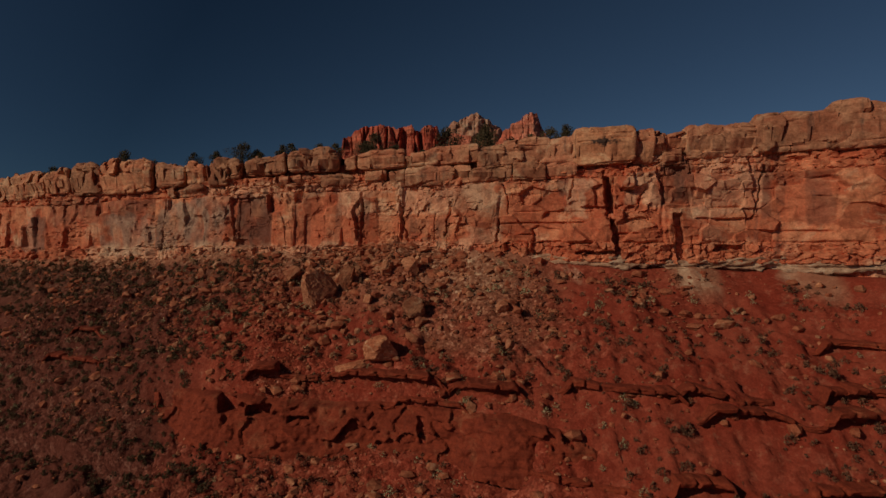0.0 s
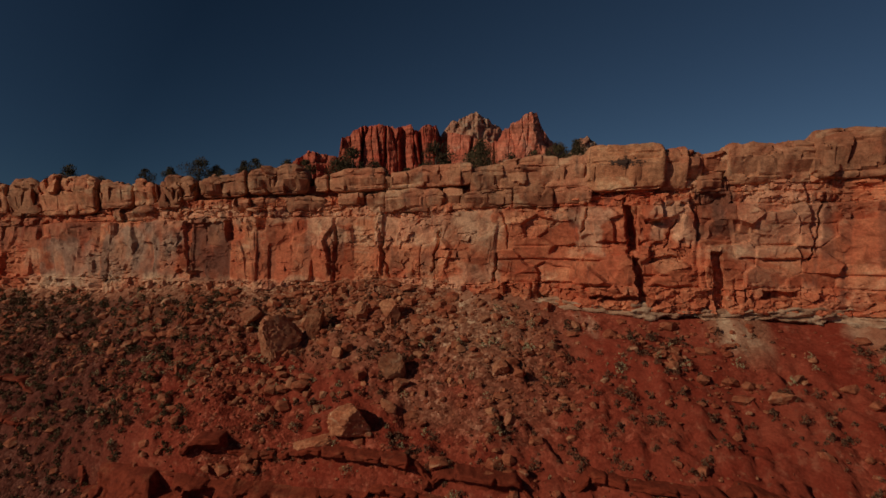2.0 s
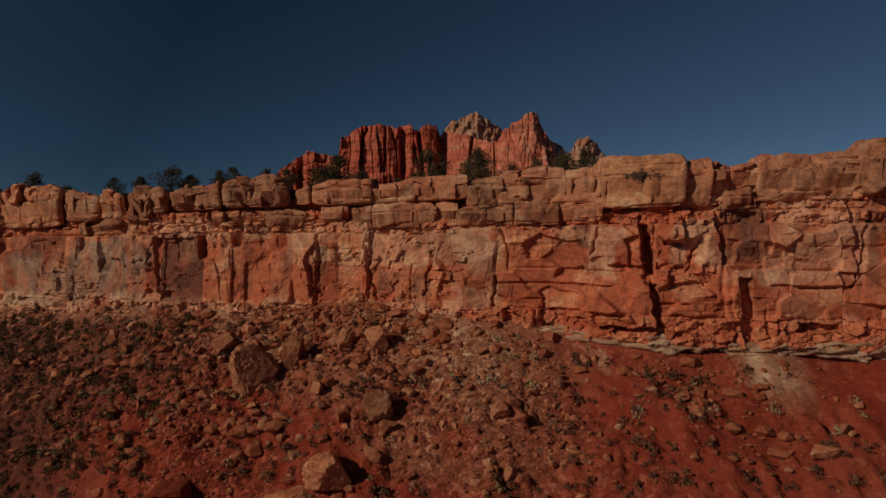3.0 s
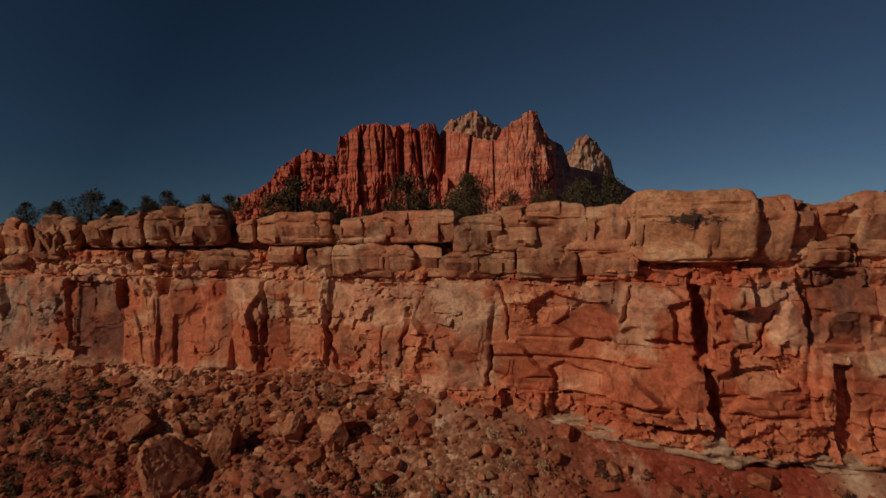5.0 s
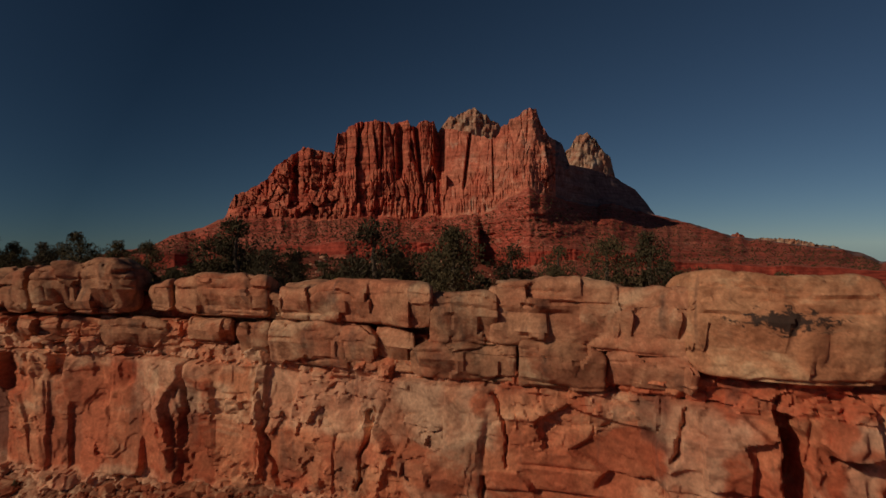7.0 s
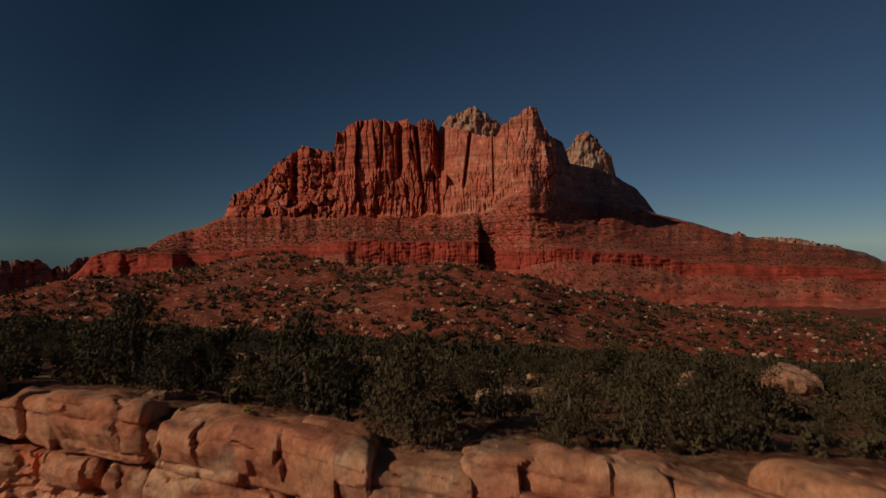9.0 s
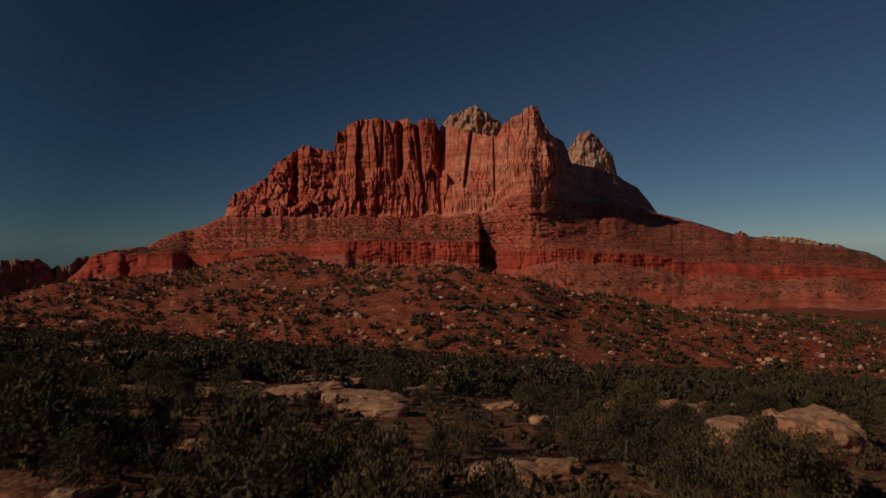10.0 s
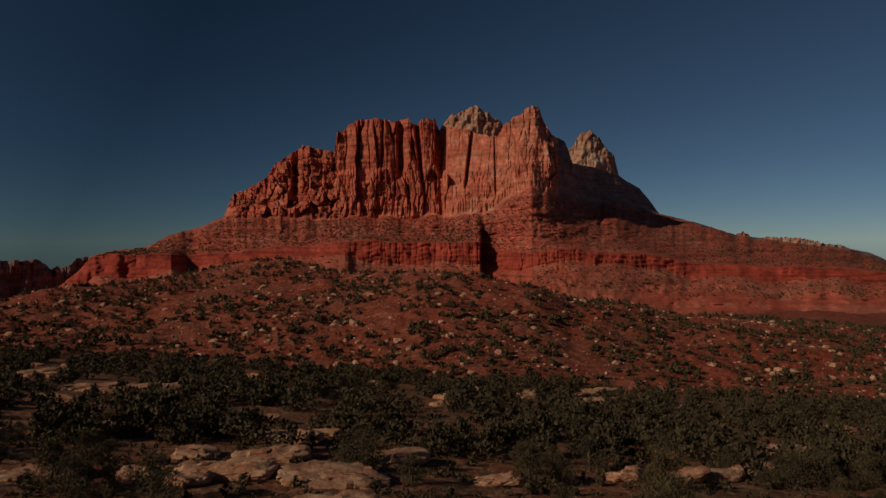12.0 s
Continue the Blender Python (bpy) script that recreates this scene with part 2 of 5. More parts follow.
def soil(name, main, second, pale, unit, bump_depth=0.016, green=0.0, debris=None, cobbles=0.0, strata=0.0, stony=0.6):
    mat, nt, bsdf = nodes_of(name)
    u = 1.0 / unit
    col = mix(nt, ramp(nt, noise_tex(nt, (u, u, u), 6, 0.6, 0.5), [(0.38, grey(0)), (0.62, grey(1))]), main, second)
    col = mix(nt, ramp(nt, noise_tex(nt, (u * 5, u * 5, u * 5), 6, 0.7), [(0.55, grey(0)), (0.70, grey(0.8))]), col, pale)
    if debris:
        # tan sandstone debris shed by the wall, heaped where the mesh says so
        heap = add(nt, "ShaderNodeAttribute", attribute_name="debris")
        amount = mix(nt, 0.35, heap.outputs["Color"], noise_tex(nt, (u * 4, u * 4, u * 4), 5, 0.7), "OVERLAY")
        col = mix(nt, ramp(nt, amount, [(0.2, grey(0)), (0.9, grey(0.75))]), col, debris)
    if debris:
        # darker brown soil towards the left end, then pale silt washed down in streaks
        for key, tone in (("dark_soil", (0.105, 0.034, 0.024)), ("silt", (0.54, 0.33, 0.215))):
            cover = add(nt, "ShaderNodeAttribute", attribute_name=key).outputs["Fac"]
            spots = mix(nt, 0.5, cover, noise_tex(nt, (u * 7, u * 3, u * 3), 6, 0.7), "OVERLAY")
            col = mix(nt, ramp(nt, spots, [(0.15, grey(0)), (0.75, grey(0.85))]), col, tone)
    if green:
        col = mix(nt, ramp(nt, noise_tex(nt, (u * 9, u * 9, u * 9), 4, 0.6), [(0.56, grey(0)), (0.64, grey(green))]), col, (0.07, 0.065, 0.035))
    col = mix(nt, 0.6, col, ramp(nt, noise_tex(nt, (u * 30, u * 30, u * 30), 5, 0.7), [(0.25, grey(0.5)), (0.5, grey(1.0)), (0.75, grey(1.45))]), "MULTIPLY")
    height = noise_tex(nt, (u * 12, u * 12, u * 12), 4, 0.55)
    if strata:
        bed = noise_tex(nt, (u * 0.4, u * 0.4, u * 16), 4, 0.65, 0.2)
        col = mix(nt, strata, col, ramp(nt, bed, [(0.30, grey(0.45)), (0.48, grey(1.0)), (0.66, (1.35, 1.45, 1.5))]), "MULTIPLY")
    if cobbles:
        # embedded stones of two sizes, each with its own tint
        for wide in (cobbles, 0.42 * cobbles):
            share = stony
            if debris:
                share = add(nt, "ShaderNodeAttribute", attribute_name="stony").outputs["Fac"]
            vor = add(nt, "ShaderNodeTexVoronoi")
            vor.inputs["Scale"].default_value = 1.0
            nt.links.new(mapped(nt, (1 / wide, 1 / wide, 1.2 / wide)), vor.inputs["Vector"])
            tint = add(nt, "ShaderNodeSeparateColor")
            nt.links.new(vor.outputs["Color"], tint.inputs[0])
            col = mix(nt, share, col, ramp(nt, tint.outputs[0], [(0.0, (0.42, 0.38, 0.36)), (0.45, grey(0.85)), (0.75, (1.1, 1.2, 1.2)), (0.92, (1.35, 1.7, 1.75)), (1.0, (1.6, 2.3, 2.5))]), "MULTIPLY")
            dome = ramp(nt, vor.outputs["Distance"], [(0.0, grey(1.0)), (0.7, grey(0.0))])
            height = mix(nt, share, height, dome)
    nt.links.new(col, bsdf.inputs["Base Color"])
    bsdf.inputs["Roughness"].default_value = 0.97
    bsdf.inputs["Specular IOR Level"].default_value = 0.1
    relief(nt, bsdf, height, bump_depth * unit)
    return mat


def leaf(name, a, b):
    mat, nt, bsdf = nodes_of(name)
    geo = add(nt, "ShaderNodeNewGeometry")
    col = ramp(nt, geo.outputs["Random Per Island"], [(0.0, a), (1.0, b)])
    info = add(nt, "ShaderNodeObjectInfo")
    col = mix(nt, 0.6, col, ramp(nt, info.outputs["Random"], [(0.0, grey(0.65)), (1.0, (1.35, 1.25, 1.0))]), "MULTIPLY")
    nt.links.new(col, bsdf.inputs["Base Color"])
    bsdf.inputs["Roughness"].default_value = 0.8
    bsdf.inputs["Specular IOR Level"].default_value = 0.15
    return mat


SANDSTONE = rock("sandstone", (0.585, 0.213, 0.110), (0.51, 0.135, 0.067), (0.66, 0.385, 0.235), (0.12, 0.066, 0.052), 7.0, streak=0.55, pale_at=(0.54, 0.68), dark_at=(0.58, 0.70), bands=0.16, panels=0.75, bump_depth=0.012,
                 zones=(("grey", (0.36, 0.235, 0.17), 0.85), ("fresh_red", (0.52, 0.135, 0.068), 0.75), ("bleached", (0.76, 0.50, 0.325), 0.85), ("varnish", (0.16, 0.068, 0.048), 0.92)))
CAPSTONE = rock("capstone", (0.50, 0.235, 0.133), (0.43, 0.155, 0.085), (0.60, 0.365, 0.225), (0.10, 0.06, 0.05), 6.0, streak=0.6, dark_at=(0.55, 0.68), vary=0.6, bands=0.3, bump_depth=0.02)
STAINED = rock("stained_capstone", (0.56, 0.27, 0.145), (0.50, 0.205, 0.105), (0.62, 0.37, 0.215), (0.10, 0.06, 0.05), 6.0, streak=0.5, bands=0.35, bump_depth=0.02, stain=(31.9, 20.2, 4.9, 1.35))
PALE_BED = rock("pale_siltstone", (0.47, 0.30, 0.20), (0.40, 0.21, 0.13), (0.58, 0.44, 0.32), (0.22, 0.11, 0.08), 3.0, streak=0.2, bands=0.6)
RUBBLE = rock("fallen_sandstone", (0.45, 0.195, 0.105), (0.34, 0.11, 0.056), (0.58, 0.38, 0.24), (0.16, 0.08, 0.055), 2.5, streak=0.3, vary=0.7)
PALE_RUBBLE = rock("pale_rubble", (0.60, 0.34, 0.22), (0.48, 0.21, 0.125), (0.70, 0.52, 0.38), (0.2, 0.1, 0.07), 6.0, streak=0.2, vary=0.0)
RED_RUBBLE = rock("red_rubble", (0.33, 0.115, 0.06), (0.25, 0.062, 0.031), (0.48, 0.27, 0.165), (0.12, 0.05, 0.035), 2.5, streak=0.3, vary=0.7)
RED_LEDGE = rock("red_siltstone", (0.24, 0.042, 0.019), (0.19, 0.032, 0.015), (0.29, 0.085, 0.042), (0.12, 0.035, 0.025), 4.0, streak=0.3, vary=0.3)
SLICKROCK = rock("slickrock", (0.47, 0.265, 0.165), (0.41, 0.185, 0.108), (0.58, 0.39, 0.26), (0.20, 0.11, 0.08), 5.0, streak=0.25, bands=0.35, vary=0.3)
RED_SOIL = soil("red_talus_soil", (0.24, 0.036, 0.020), (0.29, 0.058, 0.033), (0.36, 0.12, 0.072), 9.0, debris=(0.37, 0.165, 0.098), cobbles=1.1)
BENCH_SOIL = soil("bench_soil", (0.26, 0.092, 0.050), (0.19, 0.090, 0.052), (0.32, 0.185, 0.115), 8.0, cobbles=1.3)
VALLEY_SOIL = soil("valley_soil", (0.29, 0.060, 0.036), (0.25, 0.072, 0.045), (0.38, 0.155, 0.10), 70.0, 0.008, green=0.45, cobbles=5.0, stony=0.4)
FAR_CLIFF = rock("far_red_cliff", (0.50, 0.135, 0.078), (0.43, 0.085, 0.050), (0.58, 0.29, 0.20), (0.13, 0.04, 0.03), 150.0, streak=0.5, pale_at=(0.58, 0.74), dark_at=(0.55, 0.68), bands=0.8, bump_depth=0.0015, upright=0.22)
FAR_TAN = rock("far_tan_cliff", (0.57, 0.19, 0.115), (0.50, 0.13, 0.078), (0.62, 0.34, 0.24), (0.16, 0.055, 0.042), 150.0, streak=0.4, pale_at=(0.54, 0.70), dark_at=(0.60, 0.72), bands=0.6, bump_depth=0.0015, upright=0.45)
FAR_BAND = rock("far_red_band", (0.40, 0.066, 0.040), (0.34, 0.052, 0.032), (0.45, 0.15, 0.10), (0.13, 0.03, 0.022), 120.0, streak=0.4, pale_at=(0.64, 0.8), bands=0.8, bump_depth=0.0015, upright=0.15)
# brown of the far mesa; on the mountain's flank it deepens the shade
FAR_MESA_FLANK = rock("far_brown_mesa_shaded_flank", (0.27, 0.145, 0.13), (0.22, 0.115, 0.105), (0.36, 0.21, 0.18), (0.12, 0.06, 0.05), 90.0, streak=0.5, bands=0.8, bump_depth=0.0015, upright=0.2)
FAR_SLOPE = soil("far_slope", (0.43, 0.080, 0.052), (0.38, 0.102, 0.067), (0.46, 0.20, 0.135), 260.0, 0.003, green=0.25, strata=0.75, cobbles=14.0, stony=0.35)
FAR_PINK = soil("far_pink_slope", (0.44, 0.088, 0.056), (0.40, 0.122, 0.078), (0.48, 0.21, 0.14), 260.0, 0.002, green=0.25, strata=0.5, cobbles=12.0, stony=0.2)
FAR_WHITE = rock("far_white_sandstone", (0.50, 0.315, 0.215), (0.47, 0.205, 0.13), (0.58, 0.44, 0.335), (0.20, 0.11, 0.08), 90.0, streak=0.5, bands=0.4, bump_depth=0.0015)
LEAVES = leaf("juniper_leaves", (0.070, 0.055, 0.032), (0.110, 0.083, 0.046))
SCRUB = leaf("scrub_leaves", (0.14, 0.062, 0.040), (0.25, 0.13, 0.078))
DARK_SCRUB = leaf("dark_scrub_leaves", (0.070, 0.052, 0.030), (0.15, 0.105, 0.058))
PALE_SCRUB = leaf("pale_scrub_leaves", (0.22, 0.20, 0.12), (0.40, 0.36, 0.24))
YELLOW = leaf("yellow_blossom", (0.42, 0.33, 0.06), (0.62, 0.52, 0.13))
BARK = rock("juniper_bark", (0.16, 0.11, 0.08), (0.11, 0.075, 0.055), (0.22, 0.17, 0.13), (0.05, 0.035, 0.03), 0.8, streak=0.4)

# ---- plan of the near cliff: foot line of the face, from left to right ----
FACE_X = np.array([-260, -180, -146, -118, -60, -35, -23, -9, 2, 8, 15, 22, 28, 33, 52, 63, 74, 100, 140, 240.0])
FACE_Y = np.array([285, 246, 230, 209, 179, 167.5, 166, 160, 155, 150.5, 148.3, 145.5, 141, 138, 133, 130, 121, 108, 92, 50.0])


def face_y(x):
    return np.interp(x, FACE_X, FACE_Y)


def rim_z(x):
    return np.interp(x, [-146, -100, -60, -20, 10, 25, 33, 45, 60, 75, 120], [23.6, 23.2, 22.0, 21.8, 21.3, 21.8, 22.8, 22.0, 23.6, 24.2, 25.0])


def foot_z(x):
    return np.interp(x, [-146, -90, -38, -10, 14, 45, 75, 140], [-3.0, -2.8, -1.3, -0.8, -2.4, -5.6, -6.2, -6.5])


def random_joints(x0, x1, wide, seed, fixed=()):
    rng = np.random.default_rng(seed)
    out = [x0]
    while out[-1] < x1:
        out.append(out[-1] + wide * rng.uniform(0.45, 1.6))
    out = [v for v in out if all(abs(v - q) > 0.45 * wide for q in fixed)]
    return np.array(sorted([*out, *fixed]))


# beds of the face: bottom, top, joint spacing, unevenness, joint depth, how far the bed stands out
BEDS = [
    (-12.0, -3.4, 9.0, 0.25, 0.15, -1.3),
    (-3.4, 0.6, 2.6, 0.8, 0.5, 0.35),
    (0.6, 13.5, 7.0, 0.95, 0.3, 0.0),
    (13.5, 15.4, 3.4, 0.8, 0.45, -0.4),
    (15.4, 17.6, 4.4, 0.9, 0.5, -0.8),
    (17.6, 30.0, 6.0, 0.5, 0.4, -2.6),
]
MAIN_JOINTS = (-121, -108, -96, -84, -73, -60, -51.0, -41.2, -34.9, -26.4, -17.8, -9.3, 2.2, 12.6, 25.6, 33.2, 42.4, 47.6, 58.6, 69.6)
# set pieces of the face: x0, x1, z0, z1, how far out (minus: hollow)
FACE_PIECES = [
    (32.8, 33.8, 6.4, 13.6, -3.0), (34.1, 34.8, -2.6, 5.0, -1.8), (27.6, 33.7, -1.0, 5.5, 0.9), (35.0, 37.6, 11.0, 14.6, 0.9), (35.0, 37.4, 10.5, 10.95, -1.3),
    (28.2, 32.6, 8.0, 13.3, 0.9), (42.4, 47.4, 7.9, 14.9, -0.9), (45.4, 46.8, -3.2, 6.0, -1.6), (51.5, 56.0, -0.9, -0.2, -1.6), (36.0, 39.6, 4.6, 5.1, -1.0),
    (19.4, 22.6, -1.9, 0.9, -0.9), (14.0, 14.9, -2.2, 0.9, -1.5), (9.5, 13.9, -2.0, 1.0, 0.6), (-51.1, -41.4, 0.8, 12.6, -0.8), (-34.9, -27.0, 1.0, 11.8, -0.15),
    (-17.6, -9.6, 1.8, 10.4, -0.25), (-20.2, -17.8, 0.8, 10.4, 0.25), (27.5, 33.8, -1.5, -1.1, -1.2), (48.0, 58.4, 5.2, 17.0, 0.5),
]
# slanting open cracks: foot x, foot z, top x, top z, half width, depth
CRACKS = [(-7.6, 1.5, -9.0, 11.5, 0.16, 0.9), (1.2, 2.6, 2.7, 9.8, 0.20, 1.1), (11.6, 1.2, 12.0, 5.8, 0.20, 1.2), (14.0, 7.0, 13.4, 12.8, 0.10, 0.7), (32.6, 6.2, 33.6, 4.2, 0.25, 1.2), (38.0, 7.0, 39.4, 11.0, 0.14, 0.8), (58.0, 5.0, 59.4, 14.5, 0.16, 1.0), (25.8, 9.5, 26.6, 13.2, 0.16, 0.9)]


def facing(x, z, seed, wide, high, step, tilt, crack):
    """Squarish joint blocks with worn edges: stepped, tilted a little, a thin open joint here and there; and a random tone for each block."""
    bend = 0.10 * fbm(x / (2.2 * wide), seed * 0.7, z / (2.2 * high), 3, seed)
    c, val, lean, val_, lean_ = cells(x / wide + bend, z / high + bend, seed, True)
    ajar = smooth(0.05, 0.35, vnoise(x / (1.7 * wide), seed * 1.3, z / (1.7 * high), seed + 1))
    worn = 0.5 * (1 - smooth(0, 0.34 / wide, c))
    return (1 - worn) * (step * 2 * (val - 0.5) + tilt * 2 * lean) + worn * (step * 2 * (val_ - 0.5) + tilt * 2 * lean_) - crack * ajar * np.exp(-(c * wide / 0.15) ** 2), (val * 7.31) % 1.0


def face_out(x, z):
    """How far the rock stands out of the foot line's plane."""
    right = smooth(4, 18, x)
    wob = 0.5 * fbm(x / 12, 0, z / 12, 3, 5)
    bedz = z + 0.5 * vnoise(x / 14, 0.5, 0, 9) + 0.22 * fbm(x / 3, 0.5, z / 6, 3, 10)
    out = np.zeros_like(z)
    for n, (z0, z1, wide, uneven, deep, stand) in enumerate(BEDS):
        lines = np.array((-270, -235, -200, -170, -146, *MAIN_JOINTS, 84, 98, 118, 150, 200, 250), float) if n == 2 else random_joints(-262, 242, wide, 40 + n)
        d, rnd, slant = joints(x + wob - (0.06 * (z - 6) if n == 2 else 0), lines, 60 + n)
        part_way = smooth(-0.05, 0.3, vnoise(x / 5, 7.5, z / 4.5, 66))
        here = stand + (1 - 0.5 * right) * uneven * ((rnd - 0.5) * 1.3 + 1.2 * slant) * smooth(0, 0.55, d) - deep * part_way * np.exp(-(d / 0.13) ** 2)
        edge = np.minimum(bedz - z0, z1 - bedz)
        here = here - 0.5 * smooth(-0.3, 0.4, vnoise(x / 6, 2.5, z1, 67)) * np.exp(-(edge / 0.16) ** 2)
        out = np.where((bedz >= z0) & (bedz < z1), here, out)
    main = smooth(0.4, 1.2, bedz) * (1 - smooth(13.0, 13.8, bedz))
    # tall plain faces on one half, courses of squarish blocks on the other
    tall, tone_a = facing(x, z, 20, 4.8, 9.0, 0.32, 0.75, 0.2)
    slim, tone_b = facing(x, z, 23, 2.6, 3.2, 0.22, 0.28, 0.15)
    square, tone_c = facing(x, z, 24, 5.0, 3.8, 0.40, 0.65, 0.22)
    small, tone_d = facing(x, z, 25, 2.3, 1.7, 0.17, 0.30, 0.15)
    part_b, part_d = smooth(-0.1, 0.25, vnoise(x / 8, 3.5, z / 6, 31)), smooth(-0.1, 0.35, vnoise(x / 7, 4.5, z / 5, 34))
    out = out + main * ((1 - right) * (tall + 0.6 * slim * part_b) + right * (square + 0.8 * small * part_d))
    tone = np.where(right < 0.5, np.where(part_b > 0.6, 0.5 * (tone_a + tone_b), tone_a), np.where(part_d > 0.6, 0.6 * tone_c + 0.4 * tone_d, tone_c))
    # level joints that open into dark undercuts low on the wall
    course = np.abs((z + 0.35 * vnoise(x / 9, 1.5, 0, 70)) / 2.35 - np.round((z + 0.35 * vnoise(x / 9, 1.5, 0, 70)) / 2.35)) * 2.35
    out = out - 0.7 * main * right * smooth(0.12, 0.32, vnoise(x / 4.5, 6.5, z / 1.6, 72)) * smooth(9, 5, z) * np.exp(-(course / 0.17) ** 2)
    # hackly broken rock between the plain faces, over them and at the foot
    broken = np.clip(0.65 * smooth(0.22, 0.5, fbm(x / 8, 8.5, z / 6, 3, 32)) + (1 - main), 0, 1)
    c, val, lean = cells(x / 1.9 + 0.5 * wob, z / 1.35 + 0.4 * wob, 21)
    out = out + broken * (0.55 * (val - 0.5) + 0.85 * lean - 0.14 * np.exp(-(c / 0.05) ** 2))
    c, val, lean = cells(x / 0.8, z / 0.62, 22)
    out = out + (0.03 + 0.7 * broken) * (0.30 * (val - 0.5) + 0.4 * lean - 0.06 * np.exp(-(c / 0.07) ** 2))
    plate = fbm(x / 3.4, 4.5, z / 3.8, 3, 69)
    out = out + main * 0.13 * (smooth(0.0, 0.04, plate) + smooth(0.35, 0.39, plate) - 0.8)
    wig = 0.36 * fbm(x / 2.4, 1, z / 2.4, 3, 77)
    for x0, x1, z0, z1, push in FACE_PIECES:
        out = out + push * bump(x + wig + 0.12 * (z - z0), x0, x1, 0.22) * bump(z + wig, z0, z1, 0.22)
    for x0, z0, x1, z1, wide, deep in CRACKS:
        line = x0 + (x1 - x0) * (z - z0) / (z1 - z0) + 1.6 * wig
        out = out - deep * np.exp(-((x - line) / wide) ** 2) * bump(z, min(z0, z1), max(z0, z1), 0.4)
    tone = np.where(main > 0.5, tone, 0.45 + 0.4 * (val - 0.5) * broken)
    return out + 0.45 * fbm(x / 14, 2, z / 14, 3, 12) + 0.04 * fbm(x / 0.9, 3, z / 0.9, 4, 13), tone


xs = np.concatenate([np.arange(-260, -150, 1.0), np.arange(-150, -75, 0.40), np.arange(-75, -45, 0.19), np.arange(-45, 62, 0.15), np.arange(62, 82, 0.22), np.arange(82, 241, 1.2)])
zs = np.concatenate([np.arange(-12, -4.5, 0.5), np.arange(-4.5, 18.6, 0.135), [18.9, 19.4, 19.8]])
gx, gz = np.meshgrid(xs, zs, indexing="ij")
out, tone = face_out(gx, gz)
nx = np.gradient(face_y(xs), xs)
nx, ny = nx / np.hypot(nx, 1), -1 / np.hypot(nx, 1)
px = gx + out * np.interp(gx, xs, nx) * 0.6
py = face_y(gx) - out
px = np.concatenate([px, px[:, -1:], px[:, -1:]], 1)
py = np.concatenate([py, py[:, -1:] + 4, py[:, -1:] + 9], 1)
pz = np.concatenate([gz, gz[:, -1:] + 0.1, gz[:, -1:] - 2], 1)
cliff = tagged(new("cliff"), "long red-orange sandstone cliff with stacked capstones above a talus slope", "cliff", kind="structure")
# weathering zones of the wall: x0, x1, z0, z1, strength
ZONES = {
    "varnish": [(-118, -96, 8, 14, 0.5), (-92, -76, 9, 13, 0.6), (59.2, 60.4, 5, 16, 0.7), (61.5, 63, 8, 17, 0.6), (42.4, 47.4, 8.0, 15.4, 1.0), (-51.0, -41.4, 0.6, 13.0, 0.9), (-33.0, -31.0, 2, 11, 0.45), (-18.2, -16.5, 5, 10, 0.6), (23.9, 25.6, 10.2, 13.3, 0.8), (-7, 2, 2.5, 6, 0.45), (5, 12, 5.5, 8, 0.4), (66, 69, 4, 13, 0.5), (-75.4, -73, 1, 9, 0.7), (-124, -119, 0, 10, 0.7), (-104, -76, 15, 18, 0.5)],
    "fresh_red": [(27.6, 34.0, -1.1, 5.6, 1.0), (28.2, 32.7, 7.8, 13.4, 0.9), (-34.9, -27.0, 1.0, 11.8, 1.0), (-26, -20, 1, 10, 0.6), (34.5, 44, -3, 7.5, 0.6), (14, 25, 3, 10, 0.6), (46, 64, -3, 5, 0.6), (59, 69, 4, 13, 0.7), (-118, -94, 0, 9, 0.5), (35, 37.6, 10.9, 14.5, 0.8), (-53.5, -51, 1, 12, 0.9), (-104, -76, 12, 15.5, 0.8)],
    "bleached": [(-11.6, -7.8, 14.2, 18.2, 1.0), (-9, 2, 8.0, 13.4, 0.65), (3, 13.5, 8.5, 13.6, 0.7), (-100, -52, -4, 1.0, 0.6), (-52, 8, -4, 0.6, 0.6), (47.6, 58, 6, 17, 0.55), (-24, -17, 8, 14, 0.4), (-62, -12, 12.6, 15.5, 0.5), (26, 29, 6, 13, 0.6), (38, 42, 8, 14, 0.6), (5, 12, 1.0, 4, 0.5)],
    "grey": [(-73, -53.6, 0.6, 12.0, 1.0), (-94, -75.6, -1, 9, 0.9), (-130, -120, 0, 9, 0.6)],
}
wall = sheet("cliff_face", px, py, pz, SANDSTONE, sharp=32)
zx = np.concatenate([gx, gx[:, -1:], gx[:, -1:]], 1)
zz = np.concatenate([gz, gz[:, -1:], gz[:, -1:]], 1)
wig = 0.9 * fbm(zx / 3, 4, zz / 3, 4, 78)
wall.attributes.new("tone", "FLOAT", "POINT").data.foreach_set("value", np.concatenate([tone, tone[:, -1:], tone[:, -1:]], 1).astype(np.float32).ravel())
for key, zones in ZONES.items():
    amount = np.zeros_like(zx)
    for x0, x1, z0, z1, much in zones:
        amount = np.maximum(amount, much * bump(zx + (0.6 if key == "varnish" else 2.6) * wig, x0, x1, 0.4 if key == "varnish" else 1.3) * bump(zz + wig, z0, z1, 0.9))
    amount = amount * np.clip(0.75 + 0.5 * fbm(zx / 2, 6, zz / 4, 3, 79), 0, 1)
    wall.attributes.new(key, "FLOAT", "POINT").data.foreach_set("value", amount.astype(np.float32).ravel())
part("cliff_face", wall, cliff, "jointed orange and red sandstone wall with dark streaks")

